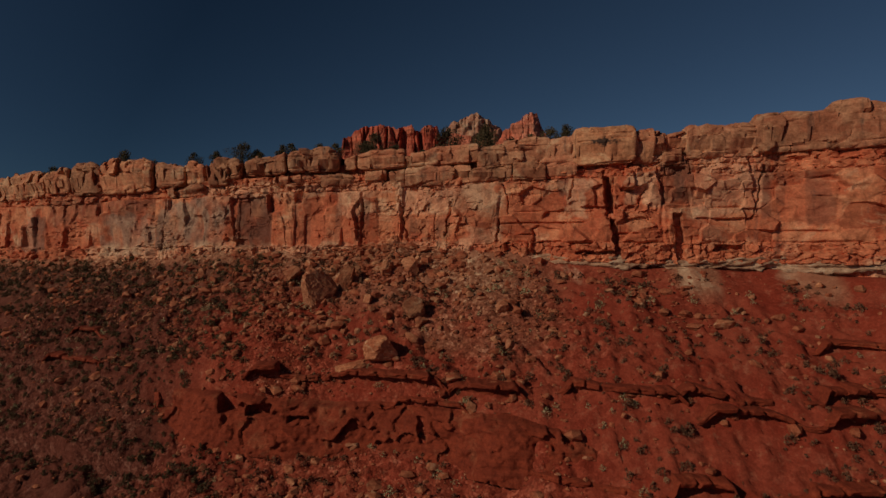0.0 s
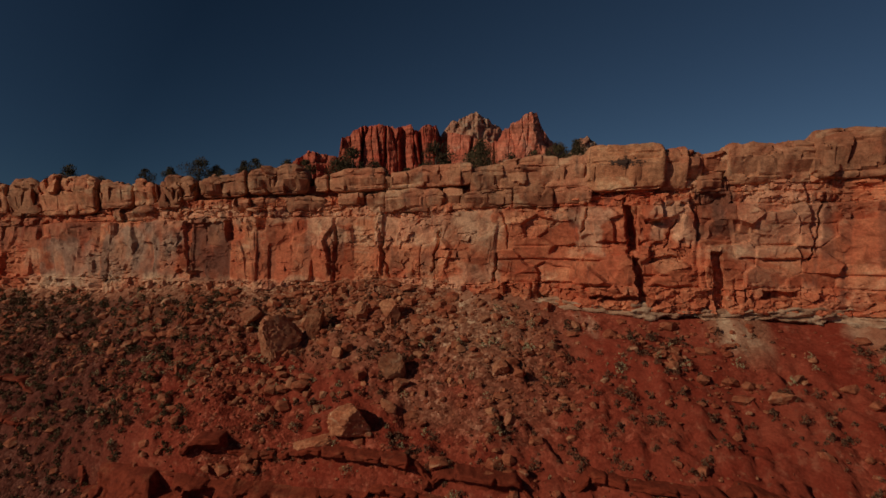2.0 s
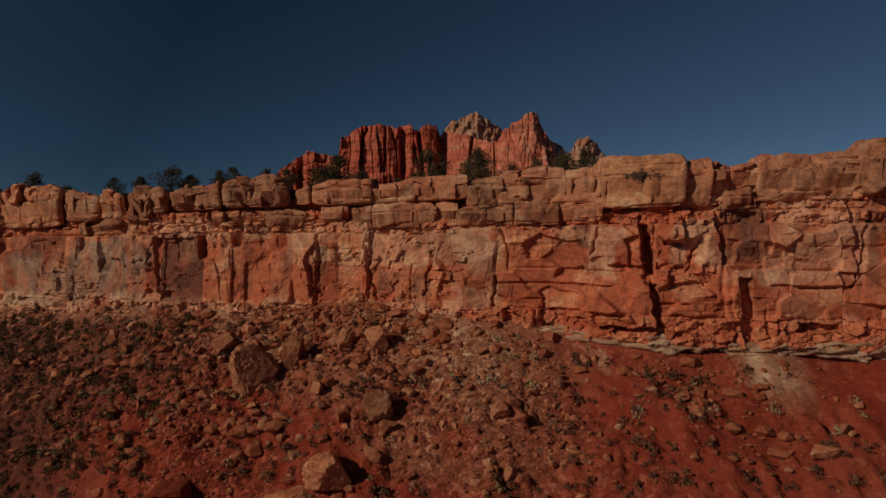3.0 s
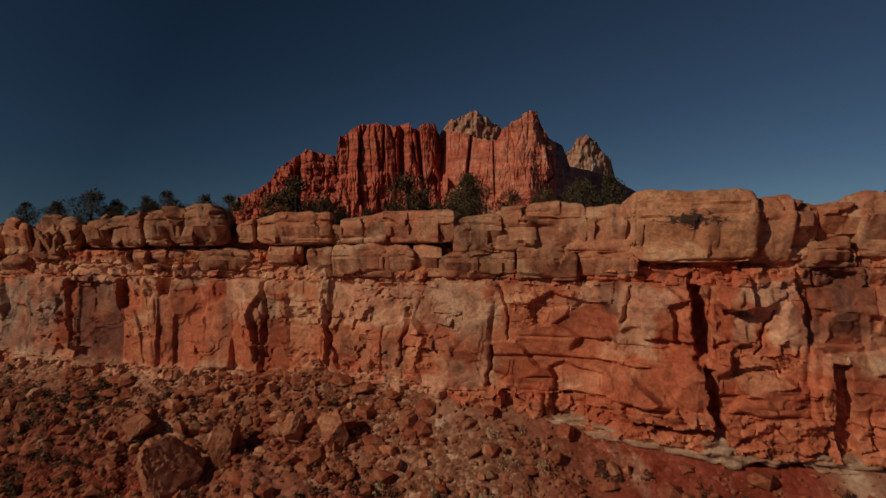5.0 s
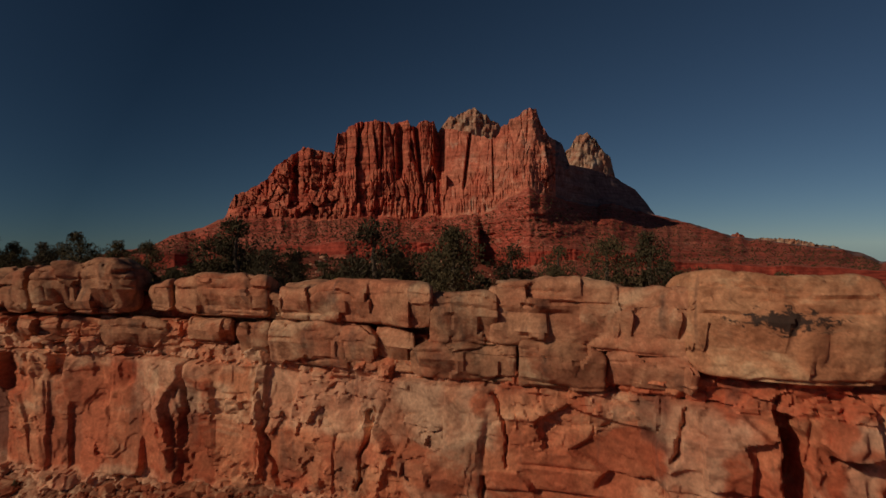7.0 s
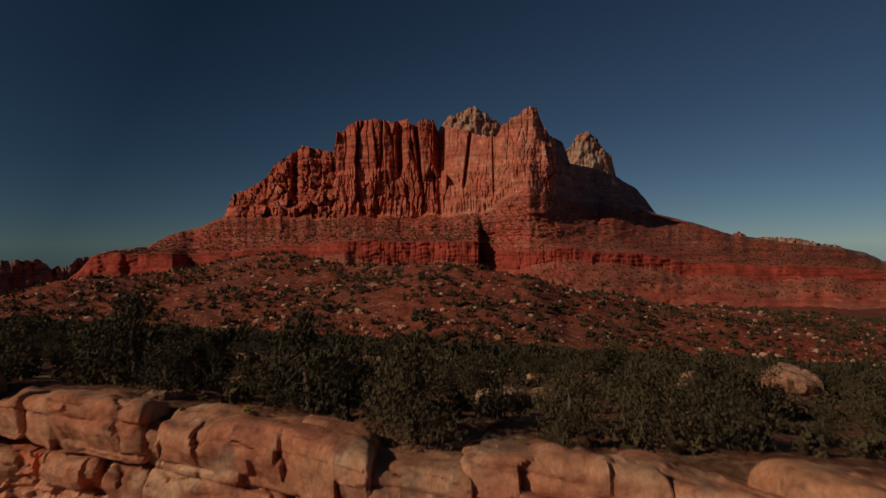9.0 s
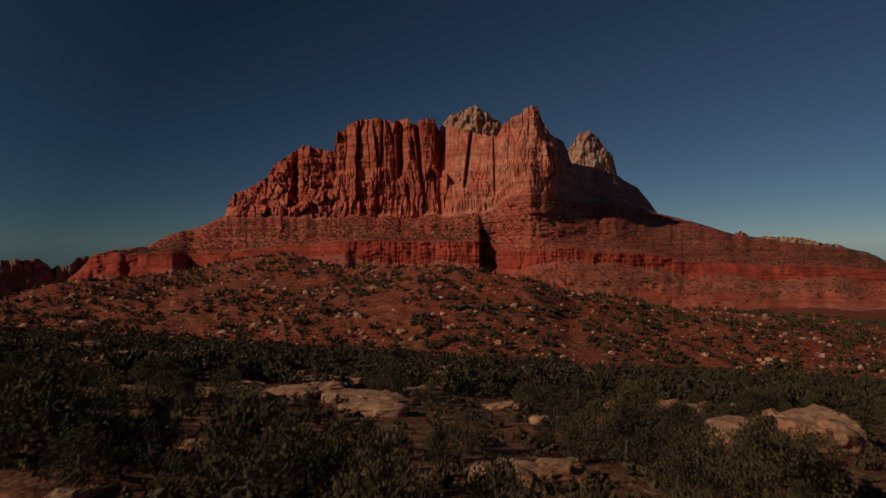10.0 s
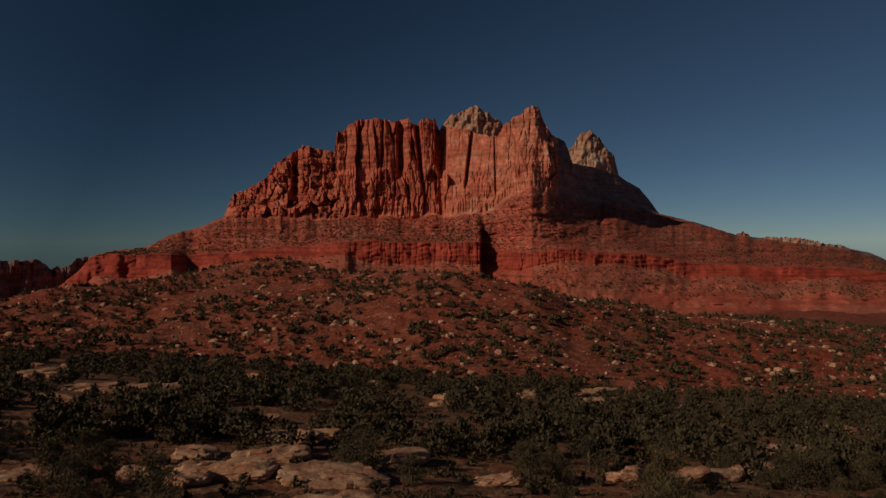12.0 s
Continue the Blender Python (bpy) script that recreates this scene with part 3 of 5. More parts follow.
# ---- capstones and second-row blocks: x0, x1, z0, z1, standing out ----
CAPS_LEFT = [
    (-146, -119, 15.5, 24.2, 0.6), (-118, -107.5, 16.5, 23.2, 1.4), (-107.5, -95.5, 15.5, 24.6, 0.8), (-95.5, -76.5, 15.2, 24.4, 1.8), (-76, -66, 16.2, 22.9, 1.0),
    (-65.4, -59.8, 16.6, 22.1, 0.5), (-59, -52.6, 15.8, 22.0, 0.9), (-57.4, -49.2, 17.2, 22.5, 0.3), (-48, -36.8, 17.7, 22.7, 0.9), (-36.2, -23.6, 17.9, 23.1, 1.3),
]
CAPS_MID = [
    (-22.6, -19.5, 18.3, 21.7, 0.5), (-19.4, -7.8, 18.0, 22.2, 1.1), (-9.4, -5.6, 17.9, 20.5, 0.3), (-6.7, 8.3, 18.1, 21.8, 1.5),
    (7.9, 13.6, 16.9, 21.5, 1.0), (12.9, 22.6, 16.9, 22.1, 1.2), (21.4, 27.6, 16.9, 22.0, 1.1), (26.6, 37.8, 15.9, 23.4, 1.8), (37.4, 41.2, 15.8, 22.6, 0.3), (41.0, 43.6, 16.4, 21.9, -0.6),
    (42.8, 46.0, 15.4, 18.1, 0.6), (43.6, 47.4, 18.0, 22.0, -0.4), (46.8, 59.4, 16.4, 22.4, 0.4), (58.4, 71.0, 16.9, 24.2, 0.8), (69.0, 84, 16.6, 24.6, 1.0), (82, 99, 16, 25, 1.2), (98, 118, 16, 25.2, 1.5),
]
SECOND_ROW = [
    (-17.5, -12.2, 15.0, 17.9, 0.4), (-11.6, -7.8, 14.2, 18.2, 0.5), (-7.9, 3.3, 13.7, 18.0, 0.9), (3.0, 6.7, 13.9, 17.8, 0.1), (6.2, 15.1, 13.9, 17.2, 1.0), (15.2, 21.8, 13.7, 17.1, 1.2), (21.9, 27.4, 14.3, 17.2, 0.6),
    (-40, -30, 14.8, 17.6, 0.3), (-29, -20, 14.0, 17.4, 0.2), (-72, -60, 13.4, 16.2, 0.5),
]


def cap_mesh(name, x0, x1, z0, z1, stand, seed, mat, ends=7.0, crown=3.0, deep=6.0, rough=1.0):
    """A block of the rim that follows the wall's line: bulging front, worn upper edge, undercut foot, rounded ends."""
    rng = np.random.default_rng(seed)
    long_, high, mid = x1 - x0, (z1 - z0) / 2, (z0 + z1) / 2
    n = max(int(long_ / 0.17), 24)
    e = np.sin(np.linspace(-1, 1, n) * math.pi / 2 * 0.82) / math.sin(math.pi / 2 * 0.82)
    turn = np.concatenate([np.linspace(-0.5, 0.5, 44) * math.pi, np.full(9, math.pi / 2)])
    back = np.concatenate([np.zeros(44), np.linspace(0.12, 1, 9) * deep])
    ge, gt = np.meshgrid(e, turn, indexing="ij")
    gb = np.broadcast_to(back, ge.shape)
    left, right = ends * rng.uniform(0.7, 1.6), ends * rng.uniform(0.7, 1.6)
    p = np.where(ge < 0, left, right)
    close = np.maximum(1 - np.abs(ge) ** p, 0) ** (1 / p)
    up = np.sin(gt)
    q = np.where(up > 0, crown, 8.0)
    lift = np.sign(up) * np.abs(up) ** (2 / q)
    bulge = np.cos(gt) ** (2 / q)
    x = (x0 + x1) / 2 + ge * long_ / 2
    top = (0.22 + 0.30 * rough) * fbm(x / 4.5, seed, gb / 4.0, 3, seed) + rng.uniform(-0.5, 0.5) * (rough if x0 < 0 else 0.25) * ge * smooth(1, 4, z1 - z0)
    z = mid + high * lift * close + np.where(up > 0, up * top * close, 0) - 0.13 * gb
    # beds, joint faces and chips, in the place's own coordinates so that they run on from block to block
    bend = z + 0.35 * vnoise(x / 9, 3, 0, 151)
    bed = bend / 0.95 + 0.4 * vnoise(x / 5, 0, bend / 2, 152)
    groove = np.exp(-(np.abs(bed - np.round(bed)) / 0.13) ** 2) * smooth(0.05, 0.4, vnoise(x / 3.5, 5, np.round(bed) * 1.7, 153))
    shelf = lattice(np.floor(bed).astype(np.int64), np.floor(x / 5.0 + 0.3 * np.floor(bed)).astype(np.int64), np.zeros(bed.shape, np.int64), 154) - 0.5
    c, val, lean, _, _ = cells(x / 3.3 + seed, (z + 0.4 * gb) / 2.3, seed + 5, True)
    push = rough * (0.34 * (val - 0.5) + 0.75 * lean - 0.08 * np.exp(-(c / 0.05) ** 2)) + 0.20 * shelf - 0.32 * groove + 0.32 * fbm(x / 3.0, z / 2.2, gb / 3, 4, 155) + 0.05 * fbm(x / 0.6, z / 0.5, gb / 0.6, 3, 156)
    front = 1.7 * bulge * np.clip(close, 0, 1)
    y = face_y(x) - stand - 0.3 + 1.7 - front - push * np.clip(1.3 * bulge, 0.1, 1) + gb + 0.9 * smooth(0.4, -1.0, lift) * (lift < 0)
    z = z + 0.35 * push * (up > 0.3) * close
    return sheet(name, x, y, z, mat, sharp=30)


seed = 100
for x0, x1, z0, z1, stand in [*CAPS_LEFT, *CAPS_MID, *SECOND_ROW]:
    seed += 1
    second = z1 < 18.2
    stained, loose = abs(x0 - 26.6) < 0.01, x1 < -20
    me = cap_mesh("capstone", x0, x1, z0, z1, stand, seed, STAINED if stained else CAPSTONE, 4.2 if stained else 4.5 if loose else 5.5 if x1 < 0 else 10.0, 2.2 if stained else 2.8 if loose else 3.2, 4.0 if second else 3.2 if x1 < 0 else 4.5, 2.1 if loose else 0.5 if stained else 1.15)
    part("ledge_block" if second else "capstone", me, cliff)

# pale bed at the foot of the wall: a ragged ribbon of thin beds
xs = np.arange(16, 120, 0.3)
tt = np.linspace(0, 1, 16)
gx, gt = np.meshgrid(xs, tt, indexing="ij")
mid = np.interp(gx, [-4, 17, 28, 45, 62, 75, 120], [-1.9, -2.6, -3.2, -3.9, -4.0, -4.2, -4.8]) + 0.25 * vnoise(gx / 6, 0, 0, 111)
gz = mid + 0.35 + (gt - 0.5) * 3.0 * smooth(15, 26, gx) * (0.8 + 0.4 * vnoise(gx / 9, 1, 0, 112) + 0.25 * fbm(gx / 1.4, 0, 0, 3, 114)) + 0.15 * fbm(gx / 0.8, gt * 5, 0, 3, 115)
layer = np.floor(gt * 4.99)
shelf = 0.7 * lattice(np.floor(gx / 2.6 + 0.7 * layer).astype(np.int64), layer.astype(np.int64), np.zeros(gx.shape, np.int64), 9)
go = 0.15 * smooth(16, 24, gx) - 0.1 + shelf + 0.5 * fbm(gx / 1.5, gz / 0.4, 0, 3, 113) - 2.2 * np.maximum(np.abs(gt - 0.5) * 2 - 0.85, 0) / 0.15
part("pale_bed", sheet("pale_bed", gx, face_y(gx) - go, gz, PALE_BED), cliff, "thin ragged pale siltstone beds under the wall")

# ---- talus slope below the cliff ----
OUT = np.array([-8, 0, 4, 8, 14, 20, 27, 30, 32.6, 33.8, 42, 55, 80, 130, 220, 500, 5400.0])
DROP = np.array([1.5, 0, -3.0, -5.6, -9.8, -13.6, -18.8, -21.6, -26.3, -33.6, -39.5, -45, -56, -76, -90, -104, -112])


def talus_z(x, y):
    out = face_y(x) - y
    o = out + bump(out, 31, 37, 3) * 1.8 * vnoise(x / 26, 0, 0, 41)
    z = np.interp(o, OUT, DROP) + foot_z(x) + 0.3
    band = smooth(-66, -48, x) * (1 - smooth(8, 18, x))
    soft = np.interp(o, [27, 33, 36, 45], [-18.8, -24.4, -27.8, -37])
    z = np.where((o > 27) & (o < 45), band * z + (1 - band) * (soft + foot_z(x) + 0.3), z)
    scale = np.clip(out / 10, 0.15, 1) * np.clip(1.6 - out / 200, 0.3, 1)
    z = z + scale * (1.0 * fbm(x / 16, y / 16, 0, 4, 51) + 0.45 * (1 - smooth(52, 66, out)) * fbm(x / 2.6, y / 2.6, 0, 5, 52, 0.6))
    cone = sum(h * np.maximum(1 - np.hypot((x - cx) / wide, np.maximum(out, 0) / (2.2 * wide)), 0) for cx, wide, h in ((47.5, 9, 1.8), (12, 14, 1.5), (-12, 20, 2.0), (62, 8, 1.2), (-55, 16, 1.0)))
    c, val, lean = cells(x / 1.5 + 0.3 * vnoise(x, y, 0, 8), y / 1.5, 53)
    d, big, lean2 = cells(x / 3.6, y / 3.6, 54)
    scale = scale * (1 - smooth(52, 66, out))
    return z + cone + scale * (0.5 * smooth(0.5, 0.9, val) * smooth(0, 0.25, c) + 0.3 * lean + 0.7 * smooth(0.72, 0.9, big) * smooth(0, 0.2, d) + 0.5 * lean2)


xs = np.concatenate([np.arange(-900, -180, 12.0), np.arange(-180, -100, 1.0), np.arange(-100, 90, 0.48), np.arange(90, 180, 1.5), np.arange(180, 900, 12.0)])
os_ = np.concatenate([np.arange(-4, 56, 0.45), np.arange(62, 130, 2.0), np.geomspace(130, 5300, 40)])
gx, go = np.meshgrid(xs, os_, indexing="ij")
gy = face_y(gx) - go
ground_me = sheet("ground", gx, gy, talus_z(gx, gy), RED_SOIL)
debris = smooth(30, 1, go + 8 * fbm(gx / 12, go / 8, 0, 4, 57)) * smooth(34, 8, gx) + 2.2 * sum(np.maximum(1 - np.hypot((gx - cx) / wide, np.maximum(go, 0) / (1.8 * wide)), 0) for cx, wide in ((47.5, 5.5), (66, 5)))
ground_me.attributes.new("debris", "FLOAT", "POINT").data.foreach_set("value", np.clip(debris, 0, 1).astype(np.float32).ravel())
stony = 0.16 + 0.10 * smooth(30, 5, gx) + 0.5 * smooth(35, 0, gx) * smooth(-0.5, 0.3, fbm(gx / 14, go / 10, 0, 3, 58)) + 0.18 * smooth(0.1, 0.5, vnoise(gx / 9, go / 7, 0, 59))
ground_me.attributes.new("stony", "FLOAT", "POINT").data.foreach_set("value", np.clip(stony, 0, 0.8).astype(np.float32).ravel())
dark_soil = 0.75 * smooth(-22, -75, gx + 10 * fbm(gx / 20, go / 12, 0, 3, 60)) * smooth(0, 6, go) + 0.25 * smooth(34, 44, go) * smooth(-10, -40, gx)
ground_me.attributes.new("dark_soil", "FLOAT", "POINT").data.foreach_set("value", np.clip(dark_soil, 0, 1).astype(np.float32).ravel())
fan = sum(much * smooth(reach, 0.15 * reach, go) * smooth(1.0, 0.35, np.abs(gx - cx + 0.9 * fbm(go / 3, gx / 5, 0, 2, 64)) / (0.9 + slope * np.maximum(go, 0))) for cx, reach, slope, much in ((46.4, 8.5, 1.2, 0.85), (63, 6, 1.1, 0.45), (26, 9, 0.9, 0.55), (7, 8, 1.0, 0.4)))
ground_me.attributes.new("silt", "FLOAT", "POINT").data.foreach_set("value", np.clip(fan * (0.7 + 0.5 * fbm(gx / 0.9, go / 7, 0, 3, 65)), 0, 1).astype(np.float32).ravel())
ground = tagged(new("ground", ground_me), "steep red soil talus slope below the cliff", "ground", kind="structure")

# ---- mesa top behind the rim ----
def bench_z(x, y):
    z = 20.7 - 0.06 * x - 0.145 * (y - 165) + 0.5 * fbm(x / 30, y / 30, 0, 3, 61) + 0.16 * fbm(x / 4, y / 4, 0, 3, 62)
    z = np.minimum(z, rim_z(x) - 0.7 + 0 * y)
    over = np.maximum(y - (500 - 0.12 * x + 12 * vnoise(x / 40, 0, 0, 63)), 0)
    return np.maximum(z - 0.8 * over, -140)


xs = np.concatenate([np.arange(-700, -150, 8.0), np.arange(-150, 150, 1.3), np.arange(150, 700, 8.0)])
bs = np.concatenate([np.arange(1.5, 110, 1.2), np.arange(110, 420, 4.0), np.arange(420, 800, 12.0)])
gx, gb = np.meshgrid(xs, bs, indexing="ij")
gy = face_y(gx) + gb
mesa_top = tagged(new("mesa_top", sheet("mesa_top", gx, gy, bench_z(gx, gy), BENCH_SOIL, flip=True)), "red-brown sandy mesa top behind the cliff rim", "ground", kind="structure")

# ---- valley and foothill beyond the mesa, laid out as a fan from the rim ----
FAN_X, FAN_Y, FAN_Z = 13.8, 130.3, 38.8
KNOLL_A = np.array([-1.2, -0.65, -0.567, -0.484, -0.368, -0.293, -0.219, -0.136, -0.036, 0.063, 0.138, 0.187, 0.262, 0.345, 0.50, 0.65, 1.2])
KNOLL_Z = np.array([-34, -30, -22, -14, 4, 12, 16, 3, -1, -6, -13, -27, -32, -50, -60, -66, -80.0])
KNOLL_D = np.array([700, 740, 800, 860, 980, 1000, 980, 900, 800, 790, 780, 780, 780, 780, 760, 740, 700.0])


def valley_z(a, d):
    crest, far = np.interp(a, KNOLL_A, KNOLL_Z), np.interp(a, KNOLL_A, KNOLL_D)
    low = -82 - 25 * np.clip(a, -0.7, 0.7)
    z = np.where(d < 520, low - 8, 0.0)
    t = np.clip((d - 520) / (far - 520), 0, 1)
    z = np.where(d >= 520, low + (crest - low) * t ** 0.9, z)
    t = np.clip((d - far) / (1500 - far), 0, 1)
    z = np.where(d > far, crest + (-124 - crest) * smooth(0, 1, t) ** 0.8, z)
    z = z - 190 * smooth(1500, 2500, d)
    x, y = a * d, d
    rough = np.clip((d - 450) / 200, 0, 1) * np.clip(1.5 - d / 2500, 0.15, 1)
    return z + rough * (7 * fbm(x / 120, y / 120, 0, 4, 71) + 2.2 * fbm(x / 18, y / 18, 0, 3, 72))


aa = np.linspace(-1.1, 1.1, 460)
dd = np.concatenate([np.linspace(380, 520, 8), np.arange(525, 1060, 4.0), np.geomspace(1065, 4850, 60)])
ga, gd = np.meshgrid(aa, dd, indexing="ij")
valley = tagged(new("valley_ground", sheet("valley_ground", FAN_X + ga * gd, FAN_Y + gd, valley_z(ga, gd), VALLEY_SOIL, flip=True)),
                "red valley floor and boulder-strewn foothill below the mountain", "ground", kind="structure")

# ---- mountain: profile lines in metres at 3870 m, sideways and up ----
SCALE_D = 3870.0
SKY_X = np.array([-1985, -1872, -1680, -1552, -1391, -1247, -1183, -1103, -1007, -943, -862, -766, -654, -616, -596, -494, -397, -285, -205, -147, -103, -45, -25, -13])
SKY_Z = np.array([-38, -9, 9, 78, 118, 178, 302, 340, 398, 478, 542, 587, 549, 549, 651, 718, 731, 715, 728, 696, 737, 721, 670, 650])
SKY_X2 = np.array([3, 51, 180, 308, 340, 420, 494, 539, 564, 612, 693, 731, 885, 981, 1013, 1109, 1173, 1222, 1334, 1494, 1654, 1975, 2296, 2424, 2514, 3200, 4000])
SKY_Z2 = np.array([690, 686, 654, 622, 696, 750, 799, 799, 718, 638, 590, 478, 446, 407, 388, 334, 254, 190, 164, 119, 68, 23, -10, -42, -83, -125, -125])
SKY_X, SKY_Z = np.concatenate([(-2330, -2180, -2060, -2005), SKY_X, SKY_X2]), np.concatenate([(-330, -215, -120, -60), SKY_Z, SKY_Z2])
BASE_X = np.array([-1985, -1872, -1680, -1552, -1391, -1247, -1167, -622, -269, 212, 308, 388, 500, 580, 693, 853, 981, 1222, 1334, 1494, 1654, 1975, 2296, 2514, 4000])
BASE_Z = np.array([-40, -22, 6, 73, 113, 168, 176, 164, 170, 189, 234, 302, 343, 302, 286, 237, 245, 180, 158, 112, 64, 20, -15, -88, -125])
TOP_X = np.array([-1985, -1880, -1552, -1424, -558, 212, 340, 693, 1190, 1366, 1815, 2296, 2514, 4000])
TOP_Z = np.array([-42, -38, -50, -51, 23, 23, -35, -28, -51, -99, -125, -138, -160, -200]) + 12
THICK_X = np.array([-2300, -1900, -1560, -1500, -800, -480, 200, 330, 700, 1100, 1300, 2300, 4000])
THICK = np.array([110, 120, 110, 60, 60, 105, 110, 90, 72, 66, 80, 60, 50])
FRONT_X = np.array([-1985, -1247, -590, -52, -40, 14, 26, 200, 500, 565, 640, 731, 885, 1222, 2500, 4000])
FRONT_D = np.array([4000, 3960, 3900, 3860, 4060, 4060, 3740, 3620, 3470, 3520, 3720, 3880, 4070, 4420, 4050, 3900])

mountain = tagged(new("mountain"), "tall red sandstone mountain with fluted cliffs and a pale summit", "mountain", kind="structure")
w = np.concatenate([np.arange(-2330, -1250, 9), np.arange(-1250, 750, 3.6), np.arange(750, 1500, 8), np.arange(1500, 4000, 16)])
skyz = np.interp(w, SKY_X, SKY_Z) + np.where((w > -1250) & (w < 700), 9 * fbm(w / 22, 0, 0, 3, 85), 3 * fbm(w / 40, 0, 0, 3, 86))
basez = np.minimum(np.interp(w, BASE_X, BASE_Z) + 10 * fbm(w / 55, 0, 0, 3, 77), skyz - 2)
topz = np.minimum(np.interp(w, TOP_X, TOP_Z) + 8 * fbm(w / 150, 0, 0, 2, 78), basez - 1)
footz = topz - np.interp(w, THICK_X, THICK) * (1 + 0.2 * vnoise(w / 140, 0, 0, 79))
front = np.interp(w, FRONT_X, FRONT_D)
# how far the lower band stands out of its talus: cut by fans, gone below the shoulder
stand = np.clip(bump(w, -1990, -1560, 30) + bump(w, -430, 1240, 300) + 0.85 * bump(w, 1330, 2300, 60), 0, 1)
stand = stand * np.maximum(smooth(-0.8, 0.1, fbm(w / 170, 0, 0, 2, 76)), 0.85 * bump(w, -400, 330, 260))
z_tall = skyz - basez
low_d = np.interp(w, [-2330, -1985, -1540, -1450, -500, 205, 218, 345, 500, 900, 1300, 2500, 4000], [3000, 3050, 3080, 3250, 3200, 3170, 3330, 3180, 3070, 3070, 3150, 3150, 3050]) + 10 * vnoise(w / 220, 0, 0, 75)
base_d = np.minimum(front - 10, np.interp(w, [-2330, -1985, -1250, -100, 100, 500, 590, 660, 745, 890, 1222, 1500, 4000], [3200, 3500, 3800, 3720, 3590, 3390, 3420, 3560, 3720, 3930, 4300, 4100, 3700]))
base_d = np.convolve(np.pad(base_d, 5, mode="edge"), np.ones(11) / 11, "valid")
foot_d = low_d - 26 - 45 * (1 - stand)


def at_range(wide, high, d):
    """From profile metres at 3870 m to a place at range d."""
    k = d / SCALE_D
    return FAN_X + wide * k, FAN_Y + d, FAN_Z + (high - FAN_Z) * k


def terrace(level, amount, ledge=0.65):
    """Set-backs at even levels, with no drift of their own."""
    saw = level - np.floor(level)
    return amount * (smooth(ledge, 1, saw) - saw)


def cusp(dist, wide):
    """A rounded rib between sharp grooves."""
    return 1 - np.exp(-dist / wide)


def slot(gw, high, at, wide, deep, lean=0.0):
    return deep * np.exp(-np.abs((gw - at - lean * (high - 500)) / wide) ** 3)


def cliff_shape(gw, high, t):
    tall = np.clip((z_tall / 60), 0.02, 1)[:, None]
    massif, calm = bump(gw, -600, -50, 14), bump(gw, 24, 560, 40)
    flank = smooth(600, 680, gw)
    broken = np.clip(smooth(-560, -640, gw) + smooth(560, 640, gw) * (1 - 0.6 * flank), 0, 1)
    warp = 10 * fbm(gw / 70, 0, high / 160, 3, 81)
    upper = smooth(0.47, 0.54, t + 0.05 * vnoise(gw / 50, 0, 0, 5))
    sound = (1 - 0.8 * calm) * (1 - broken) * (1 - 0.8 * flank)
    # tall sound panels parted by open cracks
    c, val, lean = cells((gw + warp) / 54, high / 460 + 0.001 * gw, 82)
    d = sound * (34 * (val - 0.5) + 34 * lean + 34 * upper * np.exp(-(c * 54 / 5) ** 2))
    # the long dark slots and cracks
    d = d + slot(gw, high, -240, 17, 90, -0.02) * smooth(0.36, 0.5, t) + slot(gw, high, -128, 13, 95, -0.10) * smooth(0.26, 0.40, t) + slot(gw, high, -830, 20, 70, 0.05) * smooth(0.25, 0.4, t)
    d = d + slot(gw, high, 146, 9, 60, 0.12) * smooth(0.26, 0.4, t) + slot(gw, high, 292, 4, 34, -0.02) * smooth(0.12, 0.3, t) + slot(gw, high, -345, 7, 44, 0.03) * upper + slot(gw, high, -480, 6, 40, 0.04) * upper
    # finer broken columns under the ledge, thin ribs at the foot
    c, val, lean = cells((gw + 1.3 * warp) / 21, high / 95, 83)
    d = d + (1 - 0.6 * calm) * (1 - broken) * (1 - 0.8 * flank) * (1.0 - 0.8 * upper) * (17 * (val - 0.5) + 16 * lean + 13 * np.exp(-(c * 21 / 3.2) ** 2))
    foot_ = smooth(0.22, 0.15, t + 0.03 * vnoise(gw / 60, 0, 0, 6))
    tiny_d, tiny_r, tiny_s = joints(gw + 0.5 * warp, random_joints(-2400, 4100, 15, 103), 104)
    d = d + foot_ * (1 - 0.7 * flank) * (-8 * cusp(tiny_d, 4) - 8 * (tiny_r - 0.5))
    # crags of the shoulder and of the corner under the sharp peak
    c, val, lean = cells(gw / 62 + 0.02 * warp, high / 84 + 0.02 * warp, 92)
    d = d + broken * (1 - 0.8 * flank) * (44 * (val - 0.5) + 52 * lean + 12 * np.exp(-(c * 62 / 6) ** 2))
    c, val, lean = cells(gw / 24, high / 34, 93)
    d = d + (broken + 0.15 * sound) * (1 - 0.7 * flank) * (24 * (val - 0.5) + 26 * lean)
    # ledges: one half way up, beds all the way
    d = d + 30 * massif * (upper - 0.5) + 14 * (1 - foot_)
    patch = smooth(-0.35, 0.25, vnoise(gw / 70, 0, high / 50, 9))
    d = d + patch * (1 - 0.6 * calm) * (1 - 0.8 * flank) * terrace(high / 31 + 0.5 * vnoise(gw / 90, 0, 0, 11), 9) + (1 - calm) * (1 - flank) * terrace(high / 11 + 0.4 * vnoise(gw / 50, 0, 0, 12), 2.0)
    d = d + calm * (terrace((high + 0.32 * gw) / 31 + 0.4 * vnoise(gw / 80, 0, high / 80, 13), 5) + 26 * fbm(gw / 170, 0, high / 230, 3, 14))
    d = d + 3 * fbm(gw / 15, 0, high / 32, 3, 91) + 2 * np.abs(fbm(gw / 9, 0, high / 20, 3, 21))
